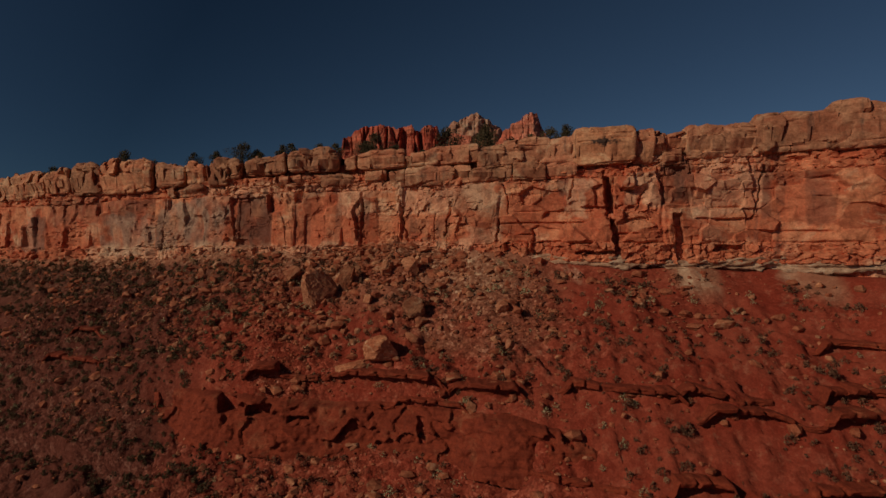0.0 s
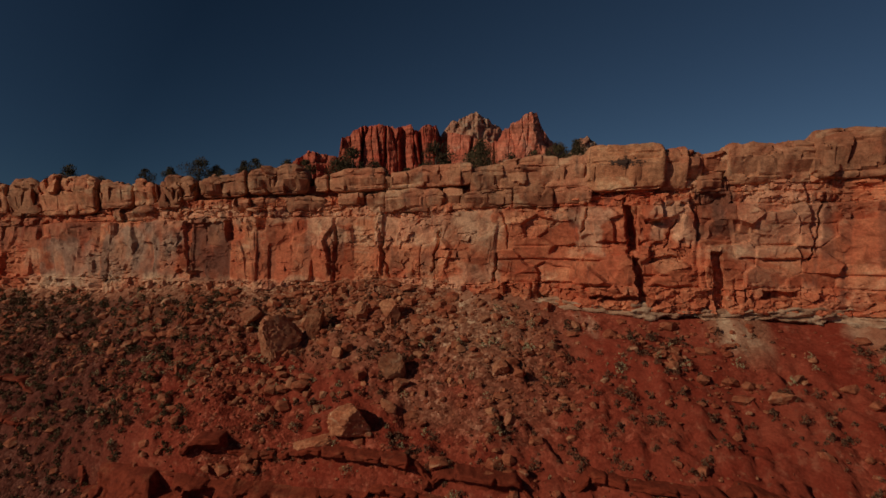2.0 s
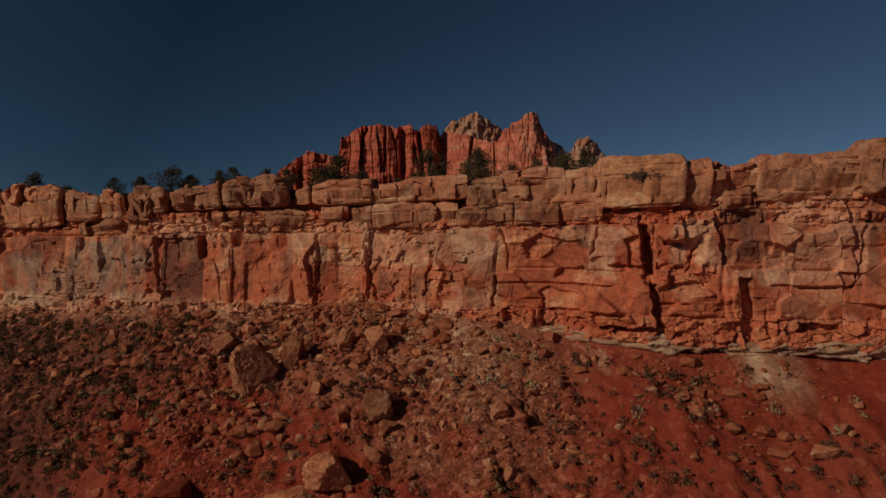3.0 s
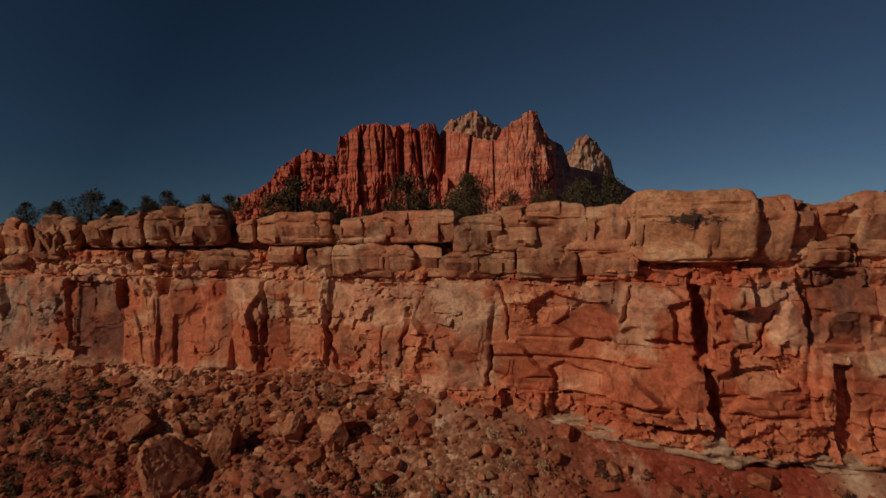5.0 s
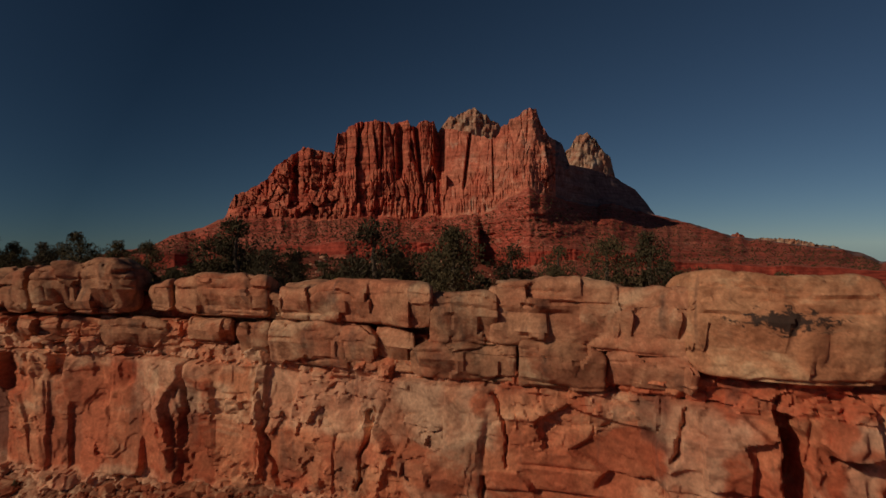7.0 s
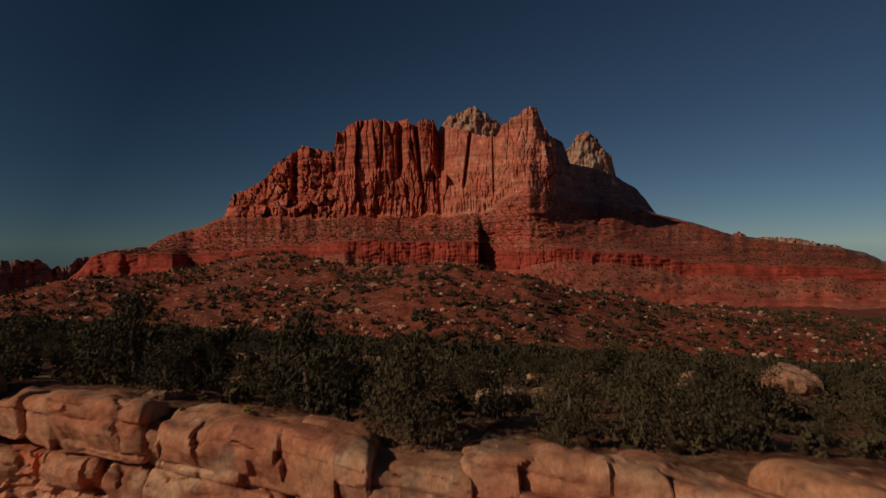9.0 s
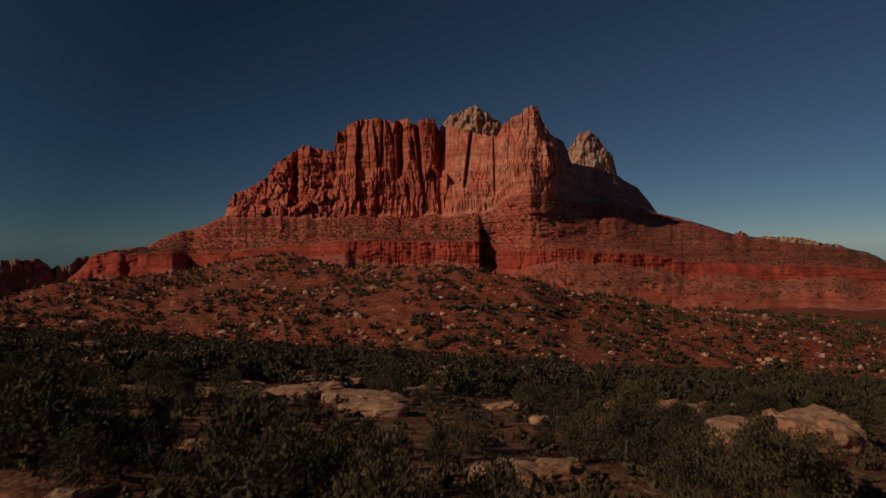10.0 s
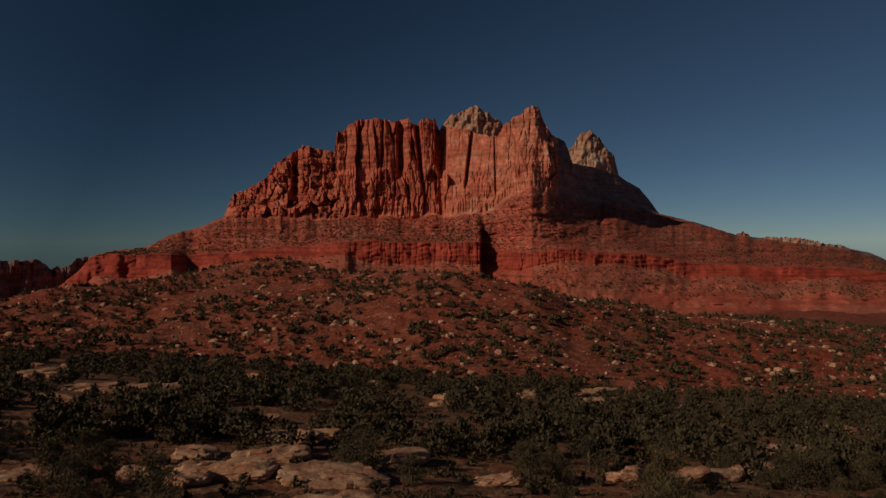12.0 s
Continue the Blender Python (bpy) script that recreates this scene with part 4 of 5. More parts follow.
    # the corner under the sharp peak swings outwards on its way down
    swing = 16 * fbm(gw / 60, 2, high / 50, 3, 22) + np.interp(high, [300, 446, 640, 800], [120, 120, 40, 0])
    turn = t * (np.interp(gw - swing * bump(gw, 480, 800, 60), FRONT_X, FRONT_D) - np.interp(gw, FRONT_X, FRONT_D))
    # the deep cleft beside the massif is filled by a pinnacle in its lower half
    d = d - 225 * t * bump(gw + 10 * vnoise(high / 40, 0, 0, 23), -38, 12, 10) * (1 - smooth(0.46, 0.54, t))
    fade = smooth(0, 0.05, t)
    return tall * fade * (24 + 32 * t ** 1.5 * (1 - 0.8 * flank) + d + turn)


def slope_shape(gw, high, t):
    side = np.sin(math.pi * t)
    bent = gw + 70 * fbm(gw / 200, 0, high / 70, 3, 73)
    d = 30 * fbm(bent / 190, 0, high / 50, 4, 93) + 12 * fbm(bent / 60, 0, high / 25, 3, 94) + 9 * fbm(gw / 24, 0, high / 14, 3, 95)
    patch = smooth(-0.3, 0.3, vnoise(gw / 110, 0, high / 30, 16))
    return side * (d + patch * terrace(high / 19 + 0.5 * vnoise(gw / 120, 0, 0, 17), 26, 0.6) + 0.4 * terrace(high / 9 + 0.4 * vnoise(gw / 80, 0, 0, 24), 8, 0.6))


def band_shape(gw, high, t):
    rib_d, rib_r, rib_s = joints(gw + 6 * fbm(gw / 40, 0, high / 40, 3, 18), random_joints(-2400, 4100, 27, 87), 88)
    d = -6 * cusp(rib_d, 4) - 7 * (rib_r - 0.5) + terrace(high / 26 + 0.5 * vnoise(gw / 90, 0, 0, 19), 9, 0.6) + 14 * fbm(gw / 130, 0, high / 160, 3, 98) + terrace(high / 8 + 0.3 * vnoise(gw / 60, 0, 0, 20), 2.5)
    return (0.1 + 0.9 * stand[:, None]) * d + 10 * fbm(gw / 60, 0, high / 60, 3, 96)


def strip(name, mat, z0, z1, d0, d1, rows, label, shape):
    t = np.linspace(0, 1, rows)[None, :]
    gw = np.broadcast_to(w[:, None], (len(w), rows))
    high = z0[:, None] + (z1 - z0)[:, None] * t
    d = d0[:, None] + (d1 - d0)[:, None] * t + shape(gw, high, t)
    x, y, z = np.broadcast_arrays(*at_range(gw, high, d))
    for first, last, mat_, label_ in mat if isinstance(mat, list) else [(-1e5, 1e5, mat, label)]:
        sel = np.flatnonzero((w >= first) & (w <= last))
        part(name, sheet(name, x[sel], y[sel], z[sel], mat_, sharp=40), mountain, label_)
    return x, y, z


one = np.ones((len(w), 1))
lip, sill = band_shape(w[:, None], topz[:, None], one), band_shape(w[:, None], footz[:, None], 0 * one)
foot_at = strip("foot_slope", FAR_PINK, np.full_like(w, -400.0), footz, foot_d - 420, foot_d, 30, "smooth pinkish red slope under the lower band", lambda gw, high, t: sill * t ** 25 + 0.7 * slope_shape(gw, high, t))
strip("lower_band", FAR_BAND, footz, topz, foot_d, low_d, 30, "deep red ribbed cliff band", band_shape)
slope_at = strip("upper_slope", FAR_SLOPE, topz, basez, low_d, base_d, 60, "brownish red slope dotted with trees", lambda gw, high, t: lip * (1 - t) ** 25 + slope_shape(gw, high, t))
# right of the corner: brown crag rock, coloured darker to stand for shade
crest_at = strip("cliff_wall", [(-2400, 1, FAR_CLIFF, "fluted dark red sandstone wall"), (-3, 652, FAR_TAN, "smooth tan-red sandstone wall"), (648, 4000, FAR_MESA_FLANK, "brown shrubby rock ridge with the flank's shade in its colour")], basez, skyz, base_d, front, 118, "fluted red sandstone wall", cliff_shape)
# the top falls gently backwards, then steeply
back = np.array([0, 0.05, 0.15, 0.3, 0.5, 0.75, 1.0, 1.2])[None, :]
crest = [c[:, -1:] for c in crest_at]
drop = np.where(back > 1, crest[2] + 300, 0.16 * 420 * back)
part("back_slope", sheet("back_slope", crest[0] + 0 * back, crest[1] + 0.5 + 420 * back, crest[2] - drop, FAR_SLOPE), mountain)


def butte(name, xs_, zs_, d, base, mat, label, seed, bulge=120.0, cliff_part=0.7, fine=26.0, step=5.0, owner=None, turn=0.0):
    """A peak behind or beside: skyline from points, front bulging forward, rough and fluted."""
    ww = np.arange(xs_[0], xs_[-1], step)
    top = np.interp(ww, xs_, zs_) + 0.35 * fine * fbm(ww / fine, 0, 0, 3, seed)
    t = np.linspace(0, 1, 50)[None, :]
    wide = np.broadcast_to(ww[:, None], (len(ww), 50))
    high = base + (top - base)[:, None] * t
    mid = (2 * (ww - ww[0]) / (ww[-1] - ww[0]) - 1)[:, None]
    dist = d + bulge * mid ** 2 + bulge * t * (1 - cliff_part) + fine * (0.7 * fbm(wide / (1.6 * fine), 0, high / (2 * fine), 4, seed + 1) + 0.3 * fbm(wide / (0.4 * fine), 0, high / fine, 3, seed + 2))
    dist = np.minimum(dist + turn * (ww - ww[0])[:, None], 4860)
    dist = np.concatenate([dist, dist[:, -1:] + bulge], 1)
    wide = np.concatenate([wide, wide[:, -1:]], 1)
    high = np.concatenate([high, np.full((len(ww), 1), base)], 1)
    me = sheet(name, *at_range(wide, high, dist), mat)
    if owner:
        return part(name, me, owner, label)
    return tagged(new(name, me), label, name.replace("_", " "), kind="structure")


butte("summit_peak", np.array([-60, -3, 30, 51, 100, 150, 189, 244, 324, 420]), np.array([600, 690, 730, 757, 767, 790, 814, 766, 712, 560]), 3990, 420, FAR_WHITE, "pale cream sandstone summit", 201, owner=mountain)
butte("white_dome", np.array([640, 731, 773, 830, 885, 923, 965, 981, 1010]), np.array([500, 567, 638, 654, 622, 558, 526, 446, 330]), 4420, 180, FAR_WHITE, "cream sandstone dome behind the ridge", 205, owner=mountain)
butte("far_mesa", np.array([-3400, -2900, -2480, -2420, -2390, -2330, -2260, -2230, -2180, -2130, -2090, -2060, -2030, -1990, -1960, -1880, -1700]), np.array([-120, -95, -70, -52, -58, -49, -62, -92, -84, -96, -70, -58, -48, -62, -58, -80, -120]), 3700, -330, FAR_MESA_FLANK, "distant dark brown jagged mesa", 211, bulge=60, fine=46, step=6, turn=0.55)
butte("distant_mesa", np.array([1700, 1750, 1850, 1990, 2080, 2160, 2240, 2330]), np.array([30, 50, 54, 50, 38, 14, 12, -30]), 4600, -300, FAR_WHITE, "distant pale flat-topped mesa", 215, bulge=40, fine=12, step=6)
butte("red_hill", np.array([1400, 1460, 1500, 1560, 1620, 1660]), np.array([70, 112, 116, 98, 72, 40]), 4450, -300, FAR_CLIFF, "distant red rocky hill", 218, bulge=40, fine=14, step=6)
butte("red_hill", np.array([1610, 1650, 1690, 1730, 1780]), np.array([30, 66, 86, 66, 20]), 4450, -300, FAR_CLIFF, "distant red rocky hill", 219, bulge=30, fine=14, step=6)

# ---- rocks ----
def ico():
    p = (1 + 5 ** 0.5) / 2
    v = np.array([(-1, p, 0), (1, p, 0), (-1, -p, 0), (1, -p, 0), (0, -1, p), (0, 1, p), (0, -1, -p), (0, 1, -p), (p, 0, -1), (p, 0, 1), (-p, 0, -1), (-p, 0, 1)]) / math.hypot(1, p)
    f = np.array([(0, 11, 5), (0, 5, 1), (0, 1, 7), (0, 7, 10), (0, 10, 11), (1, 5, 9), (5, 11, 4), (11, 10, 2), (10, 7, 6), (7, 1, 8), (3, 9, 4), (3, 4, 2), (3, 2, 6), (3, 6, 8), (3, 8, 9), (4, 9, 5), (2, 4, 11), (6, 2, 10), (8, 6, 7), (9, 8, 1)])
    return v, f


ICO_V, ICO_F = ico()


def boulder_mesh(name, seed, mat, size=(1, 1, 1), shell=SHELL_MID):
    """An angular boulder of about unit size: a box cut by random planes."""
    rng = np.random.default_rng(seed)
    v, f = shell
    p = v / (np.abs(v) ** 3.5).sum(1, keepdims=True) ** (1 / 3.5) * 0.5
    for _ in range(9):
        n = rng.normal(size=3)
        n /= np.linalg.norm(n)
        over = np.maximum(p @ n - rng.uniform(0.27, 0.42), 0)
        p = p - over[:, None] * n
    p = p * size
    p = p * (1 + 0.07 * fbm(p[:, 0] * 4 + seed, p[:, 1] * 4, p[:, 2] * 4, 3, seed)[:, None])
    return raw_mesh(name, p, f, mat, sharp=20)


BOULDERS = [boulder_mesh("boulder", 300 + n, RUBBLE, (1.0, 0.8, 0.7)) for n in range(9)]


def scatter_stones(name, x, y, z, size, mat, label, seed):
    """Many small angular stones as one mass."""
    rng = np.random.default_rng(seed)
    n = len(x)
    v = np.repeat(ICO_V[None], n, 0) * rng.uniform(0.7, 1.25, (n, 12, 1))
    v = v * (size[:, None] * rng.uniform(0.6, 1.2, (n, 3)) * (1, 1, 0.65))[:, None, :]
    turn = rng.uniform(0, 6.28, n)
    c, s = np.cos(turn)[:, None], np.sin(turn)[:, None]
    q = np.stack([v[..., 0] * c - v[..., 1] * s + x[:, None], v[..., 0] * s + v[..., 1] * c + y[:, None], v[..., 2] + z[:, None]], -1)
    f = (ICO_F[None] + 12 * np.arange(n)[:, None, None]).reshape(-1, 3)
    return tagged(new(name, raw_mesh(name, q.reshape(-1, 3), f, mat, flat=True)), label, "stones", kind="stuff")


# large named fallen blocks: x, y, size, turn, height over slope
BIG = [(-25.6, 150.6, (7.2, 5.0, 9.6), 38, 1.9), (-20.0, 152.5, (4.6, 4, 6.0), 70, 1.7), (-10.4, 130.6, (6.8, 5.0, 5.8), -25, 1.7), (-16, 132, (7, 4, 2.4), 10, 0.6),
       (-20.5, 131, (3, 2.5, 2.6), 50, 0.8), (-33, 158, (5, 4, 3.6), 35, 1.0), (-5.6, 138.4, (4.8, 3.6, 4.4), 15, 1.1), (-6, 150, (4, 4, 4.6), 40, 1.2), (-12, 152, (3.6, 3, 4), 80, 1.0),
       (5, 119.2, (2.0, 1.8, 2.6), 10, 0.9), (12, 133, (3, 2.6, 2.4), 60, 0.8), (-3.5, 136.5, (2.4, 2, 2), 30, 0.6), (48, 121, (4, 2.4, 2), 0, 0.6)]
for n, (x, y, size, turn, up) in enumerate(BIG):
    ob = tagged(new("boulder", boulder_mesh("boulder", 330 + n, RUBBLE, size, SHELL_FINE)), "large angular tan sandstone block fallen on the talus", "boulder", group="fallen boulders")
    ob.matrix_world = pose(x, y, float(talus_z(np.array([x]), np.array([y]))[0]) + up, 8, -12, turn)

rng = np.random.default_rng(11)
count = 0
while count < 285:
    x, o = rng.uniform(-95, 85), abs(rng.normal(0, 14)) + 2.0
    pile = math.exp(-((x + 10) / 20) ** 2) + (0.2 if x < 20 else 0.10)
    if o > 46 or rng.random() > pile:
        continue
    y = float(face_y(x)) - o
    s = 0.9 + 1.25 * rng.pareto(2.6)
    if s > 3.6:
        continue
    ob = tagged(new("boulder", BOULDERS[count % 9]), "angular red-tan sandstone boulder on the talus", "boulder", group="fallen boulders")
    ob.matrix_world = pose(x, y, float(talus_z(np.array([x]), np.array([y]))[0]) + 0.12 * s, rng.uniform(-20, 20), rng.uniform(-20, 20), rng.uniform(0, 360)) @ Matrix.Diagonal((s, s * rng.uniform(0.8, 1.2), s * rng.uniform(0.7, 1.2), 1))
    count += 1

n = 34000
x = rng.uniform(-150, 110, n)
o = np.abs(rng.normal(0, 24, n)) + 0.5
keep = rng.random(n) < (0.3 - 0.17 * smooth(10, 30, x) + 0.7 * np.exp(-((x + 18) / 38) ** 2)) * (0.25 + smooth(-0.25, 0.3, fbm(x / 9, o / 9, 0, 3, 121)))
x, o = x[keep], o[keep]
y = face_y(x) - o
size = 0.15 + 0.28 * rng.pareto(2.3, len(x))
scatter_stones("talus_stones", x, y, talus_z(x, y) + 0.05, np.minimum(size, 1.5), RED_RUBBLE, "scattered small sandstone rubble on the red slope", 12)

# level rock ledges breaking out of the talus: x0, x1, top, height, overhang
LEDGES = [(-38, 2, -22.3, 2.2, 1.5), (0, 15, -22.9, 1.9, 1.0), (-92, -72, -23.8, 1.5, 0.9), (-89, -76, -18.6, 1.3, 0.8), (19, 38, -21.8, 2.0, 1.1), (35, 84, -21.2, 2.2, 1.5), (38, 80, -24.0, 1.7, 1.1), (59, 74, -15.3, 1.7, 0.9), (10, 70, -32.6, 1.9, 1.1), (-12, 6, -26.0, 1.2, 0.7)]
for n, (x0, x1, top, high, over) in enumerate(LEDGES):
    xs = np.arange(x0, x1, 0.22)
    outs = np.arange(8, 50, 0.3)
    gx, go = np.meshgrid(xs, outs, indexing="ij")
    under = np.cumsum(talus_z(gx, face_y(gx) - go) < top - 0.45 * high, axis=1) > 4
    line = outs[np.argmax(under, axis=1)]
    line = np.convolve(np.pad(line, 14, mode="edge"), np.ones(29) / 29, "valid")[:, None]
    u = np.linspace(0, 1, 26)
    gx, gu = np.meshgrid(xs, u, indexing="ij")
    d, rnd, slant = joints(gx + 0.3 * vnoise(gx / 2, gu * 3, 0, 134), random_joints(x0 - 5, x1 + 5, 3.6, 135 + n), 136 + n)
    c, val, lean = cells(gx / 1.7, gu * high / 0.8, 137 + n)
    high, over = 0.78 * high, 0.75 * over
    stand = over * (1.3 * (rnd - 0.5) + 0.5 * slant) - 1.2 * np.exp(-(d / 0.13) ** 2) + 0.3 * (val - 0.5) + 0.35 * lean
    ends = smooth(x0, x0 + 3, gx) * (1 - smooth(x1 - 3, x1, gx)) * smooth(-0.55, -0.25, vnoise(gx / 6, n, 0, 138))
    # across: back on the slope, lip, undercut
    outwards = np.interp(gu, [0, 0.22, 0.28, 0.56, 0.62, 1], [-4.0, 0.0, 0.7, 0.6, -0.8, -1.0]) * (0.6 + 0.5 * over) + stand * smooth(0.12, 0.28, gu) * (1 - 0.6 * smooth(0.55, 0.65, gu))
    gz = top - np.interp(gu, [0, 0.22, 0.28, 0.56, 0.62, 1], [-0.1, 0.0, 0.12, 0.55, 0.6, 1.5]) * high + 0.10 * fbm(gx / 0.8, gu * 4, 0, 3, 139) - (1 - ends) * 2.0 + 0.7 * (rnd - 0.5)
    tagged(new("rock_ledge", sheet("rock_ledge", gx, face_y(gx) - line - outwards, gz, RED_LEDGE, flip=True)), "dark red siltstone ledge jutting from the slope", "rock ledge", group="slope ledges")

# massive red band low on the slope
xs, u = np.arange(-62, 30, 0.22), np.linspace(0, 1, 56)
gx, gu = np.meshgrid(xs, u, indexing="ij")
line = 36.0 + 1.8 * vnoise(gx / 26, 0, 0, 41) + 1.2 * vnoise(gx / 9, 1, 0, 142)
gz = -27.2 + foot_z(gx) * 0.3 - 10.0 * gu + 0.8 * vnoise(gx / 10, 0, 0, 143)
wobble = 0.5 * fbm(gx / 4, gu * 3, 0, 3, 144)
c, val, lean = cells(gx / 6 + wobble, gz / 7 + wobble, 145)
c2, val2, lean2 = cells(gx / 2.2 + wobble, gz / 1.8 + wobble, 146)
go = line + 1.3 * (val - 0.5) + 1.2 * lean - 0.1 * np.exp(-(c / 0.03) ** 2) + 0.22 * (val2 - 0.5) + 0.25 * lean2 + 0.2 * fbm(gx / 1.2, gz / 1.2, 0, 3, 147)
go = go - 3.5 * smooth(0.10, 0.0, gu) + 3.0 * gu - 2.5 * (smooth(-56, -62, gx) + smooth(20, 30, gx))
for hx, hz, hw, hh, deep in ((-33.5, -30.0, 2.2, 0.8, 2.8), (-40, -29.4, 1.8, 1.4, 2.6), (-26, -31.3, 1.6, 0.35, 2.0), (-55, -30, 1.6, 1.8, 2.2), (-3.3, -31.5, 0.5, 2.2, 1.8)):
    go = go - deep * bump(gx + wobble, hx - hw, hx + hw, 0.25) * bump(gz + 0.5 * wobble, hz - hh, hz + hh, 0.2)
tagged(new("red_rock_band", sheet("red_rock_band", gx, face_y(gx) - go, gz, RED_LEDGE, flip=True)), "massive smooth red rock band low on the talus slope", "rock band", kind="structure")

# ---- plants ----
def clump_cards(centres, radii, count, size, rng, flat=0.8):
    """Small leaf sprays round the given centres: arrays of quads."""
    pick = rng.integers(0, len(centres), count)
    way = rng.normal(size=(count, 3))
    way /= np.linalg.norm(way, axis=1, keepdims=True)
    p = centres[pick] + way * (radii[pick] * rng.uniform(0.25, 1.08, count) ** 0.6)[:, None] * (1, 1, flat)
    a = 0.6 * way + (0, 0, 0.8) + 0.45 * rng.normal(size=(count, 3))
    a /= np.linalg.norm(a, axis=1, keepdims=True)
    b = np.cross(a, rng.normal(size=(count, 3)))
    b /= np.linalg.norm(b, axis=1, keepdims=True) + 1e-6
    s = size * rng.uniform(0.6, 1.4, (count, 1))
    q = np.stack([p - a * s - b * s * 0.8, p - a * s * 0.8 + b * s * 0.8, p + a * s * 1.3], 1)
    return q.reshape(-1, 3), np.arange(3 * count).reshape(-1, 3)


def tube(points, radii, sides=6):
    pts = np.array(points, float)
    ang = np.linspace(0, 2 * math.pi, sides, endpoint=False)
    rings = np.array([[(p[0] + r * math.cos(t), p[1] + r * math.sin(t), p[2]) for t in ang] for p, r in zip(pts, radii)])
    faces = [(k * sides + i, k * sides + (i + 1) % sides, (k + 1) * sides + (i + 1) % sides, (k + 1) * sides + i) for k in range(len(pts) - 1) for i in range(sides)]
    return rings.reshape(-1, 3), np.array(faces)


def joined(pieces):
    verts, faces, at = [], [], 0
    for v, f in pieces:
        verts.append(v)
        faces.append(f + at)
        at += len(v)
    return np.concatenate(verts), np.concatenate(faces)


def tree_shape(seed, slim=1.0):
    """Trunk with limbs and the lobes of the crown, for a tree 1 m high."""
    rng = np.random.default_rng(seed)
    n = rng.integers(15, 22)
    t = np.concatenate([rng.uniform(0.0, 0.35, n // 3), rng.uniform(0.2, 1, n - n // 3)])
    wide = slim * 0.42 * np.sin(np.clip(t, 0.0, 0.95) * math.pi * 0.80 + 0.55)
    ang = rng.uniform(0, 6.28, n)
    far = rng.uniform(0.3, 1.0, n)
    lobes = np.stack([np.cos(ang) * wide * far, np.sin(ang) * wide * far, 0.08 + 0.74 * t], 1)
    radii = (0.5 + 0.5 * slim) * rng.uniform(0.18, 0.29, n) * (1.15 - 0.5 * t)
    wood = [tube([(0, 0, -0.05), (0.01, 0.01, 0.15), (0.03, -0.02, 0.4), (0.0, 0.02, 0.75)], [0.05, 0.04, 0.028, 0.008])]
    for k in range(min(5, n)):
        x, y, z = lobes[k]
        wood.append(tube([(0.01, 0.01, 0.12 + 0.06 * k), (x * 0.5, y * 0.5, 0.12 + 0.06 * k + 0.5 * max(z - 0.2, 0.05)), (x, y, z)], [0.024, 0.016, 0.006], 5))
    return lobes, radii, wood


TREES = []
for n in range(8):
    lobes, radii, wood = tree_shape(500 + n, (0.95, 1.1, 0.8, 1.0, 0.75, 1.2, 0.85, 1.05)[n])
    trunk = raw_mesh("trunk", *joined(wood), BARK)
    crown = raw_mesh("crown", *clump_cards(lobes, radii, 3100, 0.0155, np.random.default_rng(520 + n)), LEAVES, flat=True)
    TREES.append((trunk, crown, lobes, radii))


def tree(x, y, z, high, kind, turn, label):
    trunk, crown, *_ = TREES[kind]
    root = tagged(new("juniper_tree"), label, "tree", group="mesa junipers")
    part("trunk", trunk, root)
    part("crown", crown, root)
    root.matrix_world = pose(x, y, z, 0, 0, turn) @ Matrix.Scale(high, 4)


def tree_mass(name, x, y, z, high, count, size, mat, label, seed, category="trees"):
    """Trees too many to count, as one mass of leaf sprays and short trunks."""
    rng = np.random.default_rng(seed)
    verts, faces, at = [], [], 0
    protos = [clump_cards(t[2], t[3], count, size, np.random.default_rng(seed + k)) for k, t in enumerate(TREES)]
    kinds = rng.integers(0, len(TREES), len(x))
    for k, (v, f) in enumerate(protos):
        m = np.flatnonzero(kinds == k)
        turn = rng.uniform(0, 6.28, len(m))
        c, s = np.cos(turn)[:, None], np.sin(turn)[:, None]
        wide = rng.uniform(0.9, 1.35, (len(m), 1))
        q = np.stack([(v[:, 0] * c - v[:, 1] * s) * wide * high[m, None] + x[m, None], (v[:, 0] * s + v[:, 1] * c) * wide * high[m, None] + y[m, None], v[:, 2] * high[m, None] + z[m, None]], -1)
        verts.append(q.reshape(-1, 3))
        faces.append((f[None] + len(v) * np.arange(len(m))[:, None, None]).reshape(-1, 3) + at)
        at += len(v) * len(m)
    return tagged(new(name, raw_mesh(name, np.concatenate(verts), np.concatenate(faces), mat, flat=True)), label, category, kind="stuff")


# slickrock slabs on the mesa: x, y, length, depth, thickness, turn
NEAR_SLABS = [(56.5, 212, 19, 10, 4.0, 12), (21.5, 182.5, 8.5, 5, 1.8, 8), (4.5, 197.5, 6, 4, 1.4, 10), (3.5, 222, 10.5, 6, 2.4, 14), (-10, 249, 10, 6, 2, 18), (-17, 231, 5.5, 4, 1.8, 0), (-24, 232, 6, 4, 1.5, 15),
              (23, 243, 8, 4, 1.5, 10), (27.5, 218, 4, 3, 1.6, 0), (34, 217, 4.8, 3, 1.8, 20), (-10, 188, 3.5, 2.5, 1.0, 5), (-1, 193.5, 3.5, 2.5, 1.1, 0), (-10.5, 168.5, 3, 2.4, 0.9, 0)]
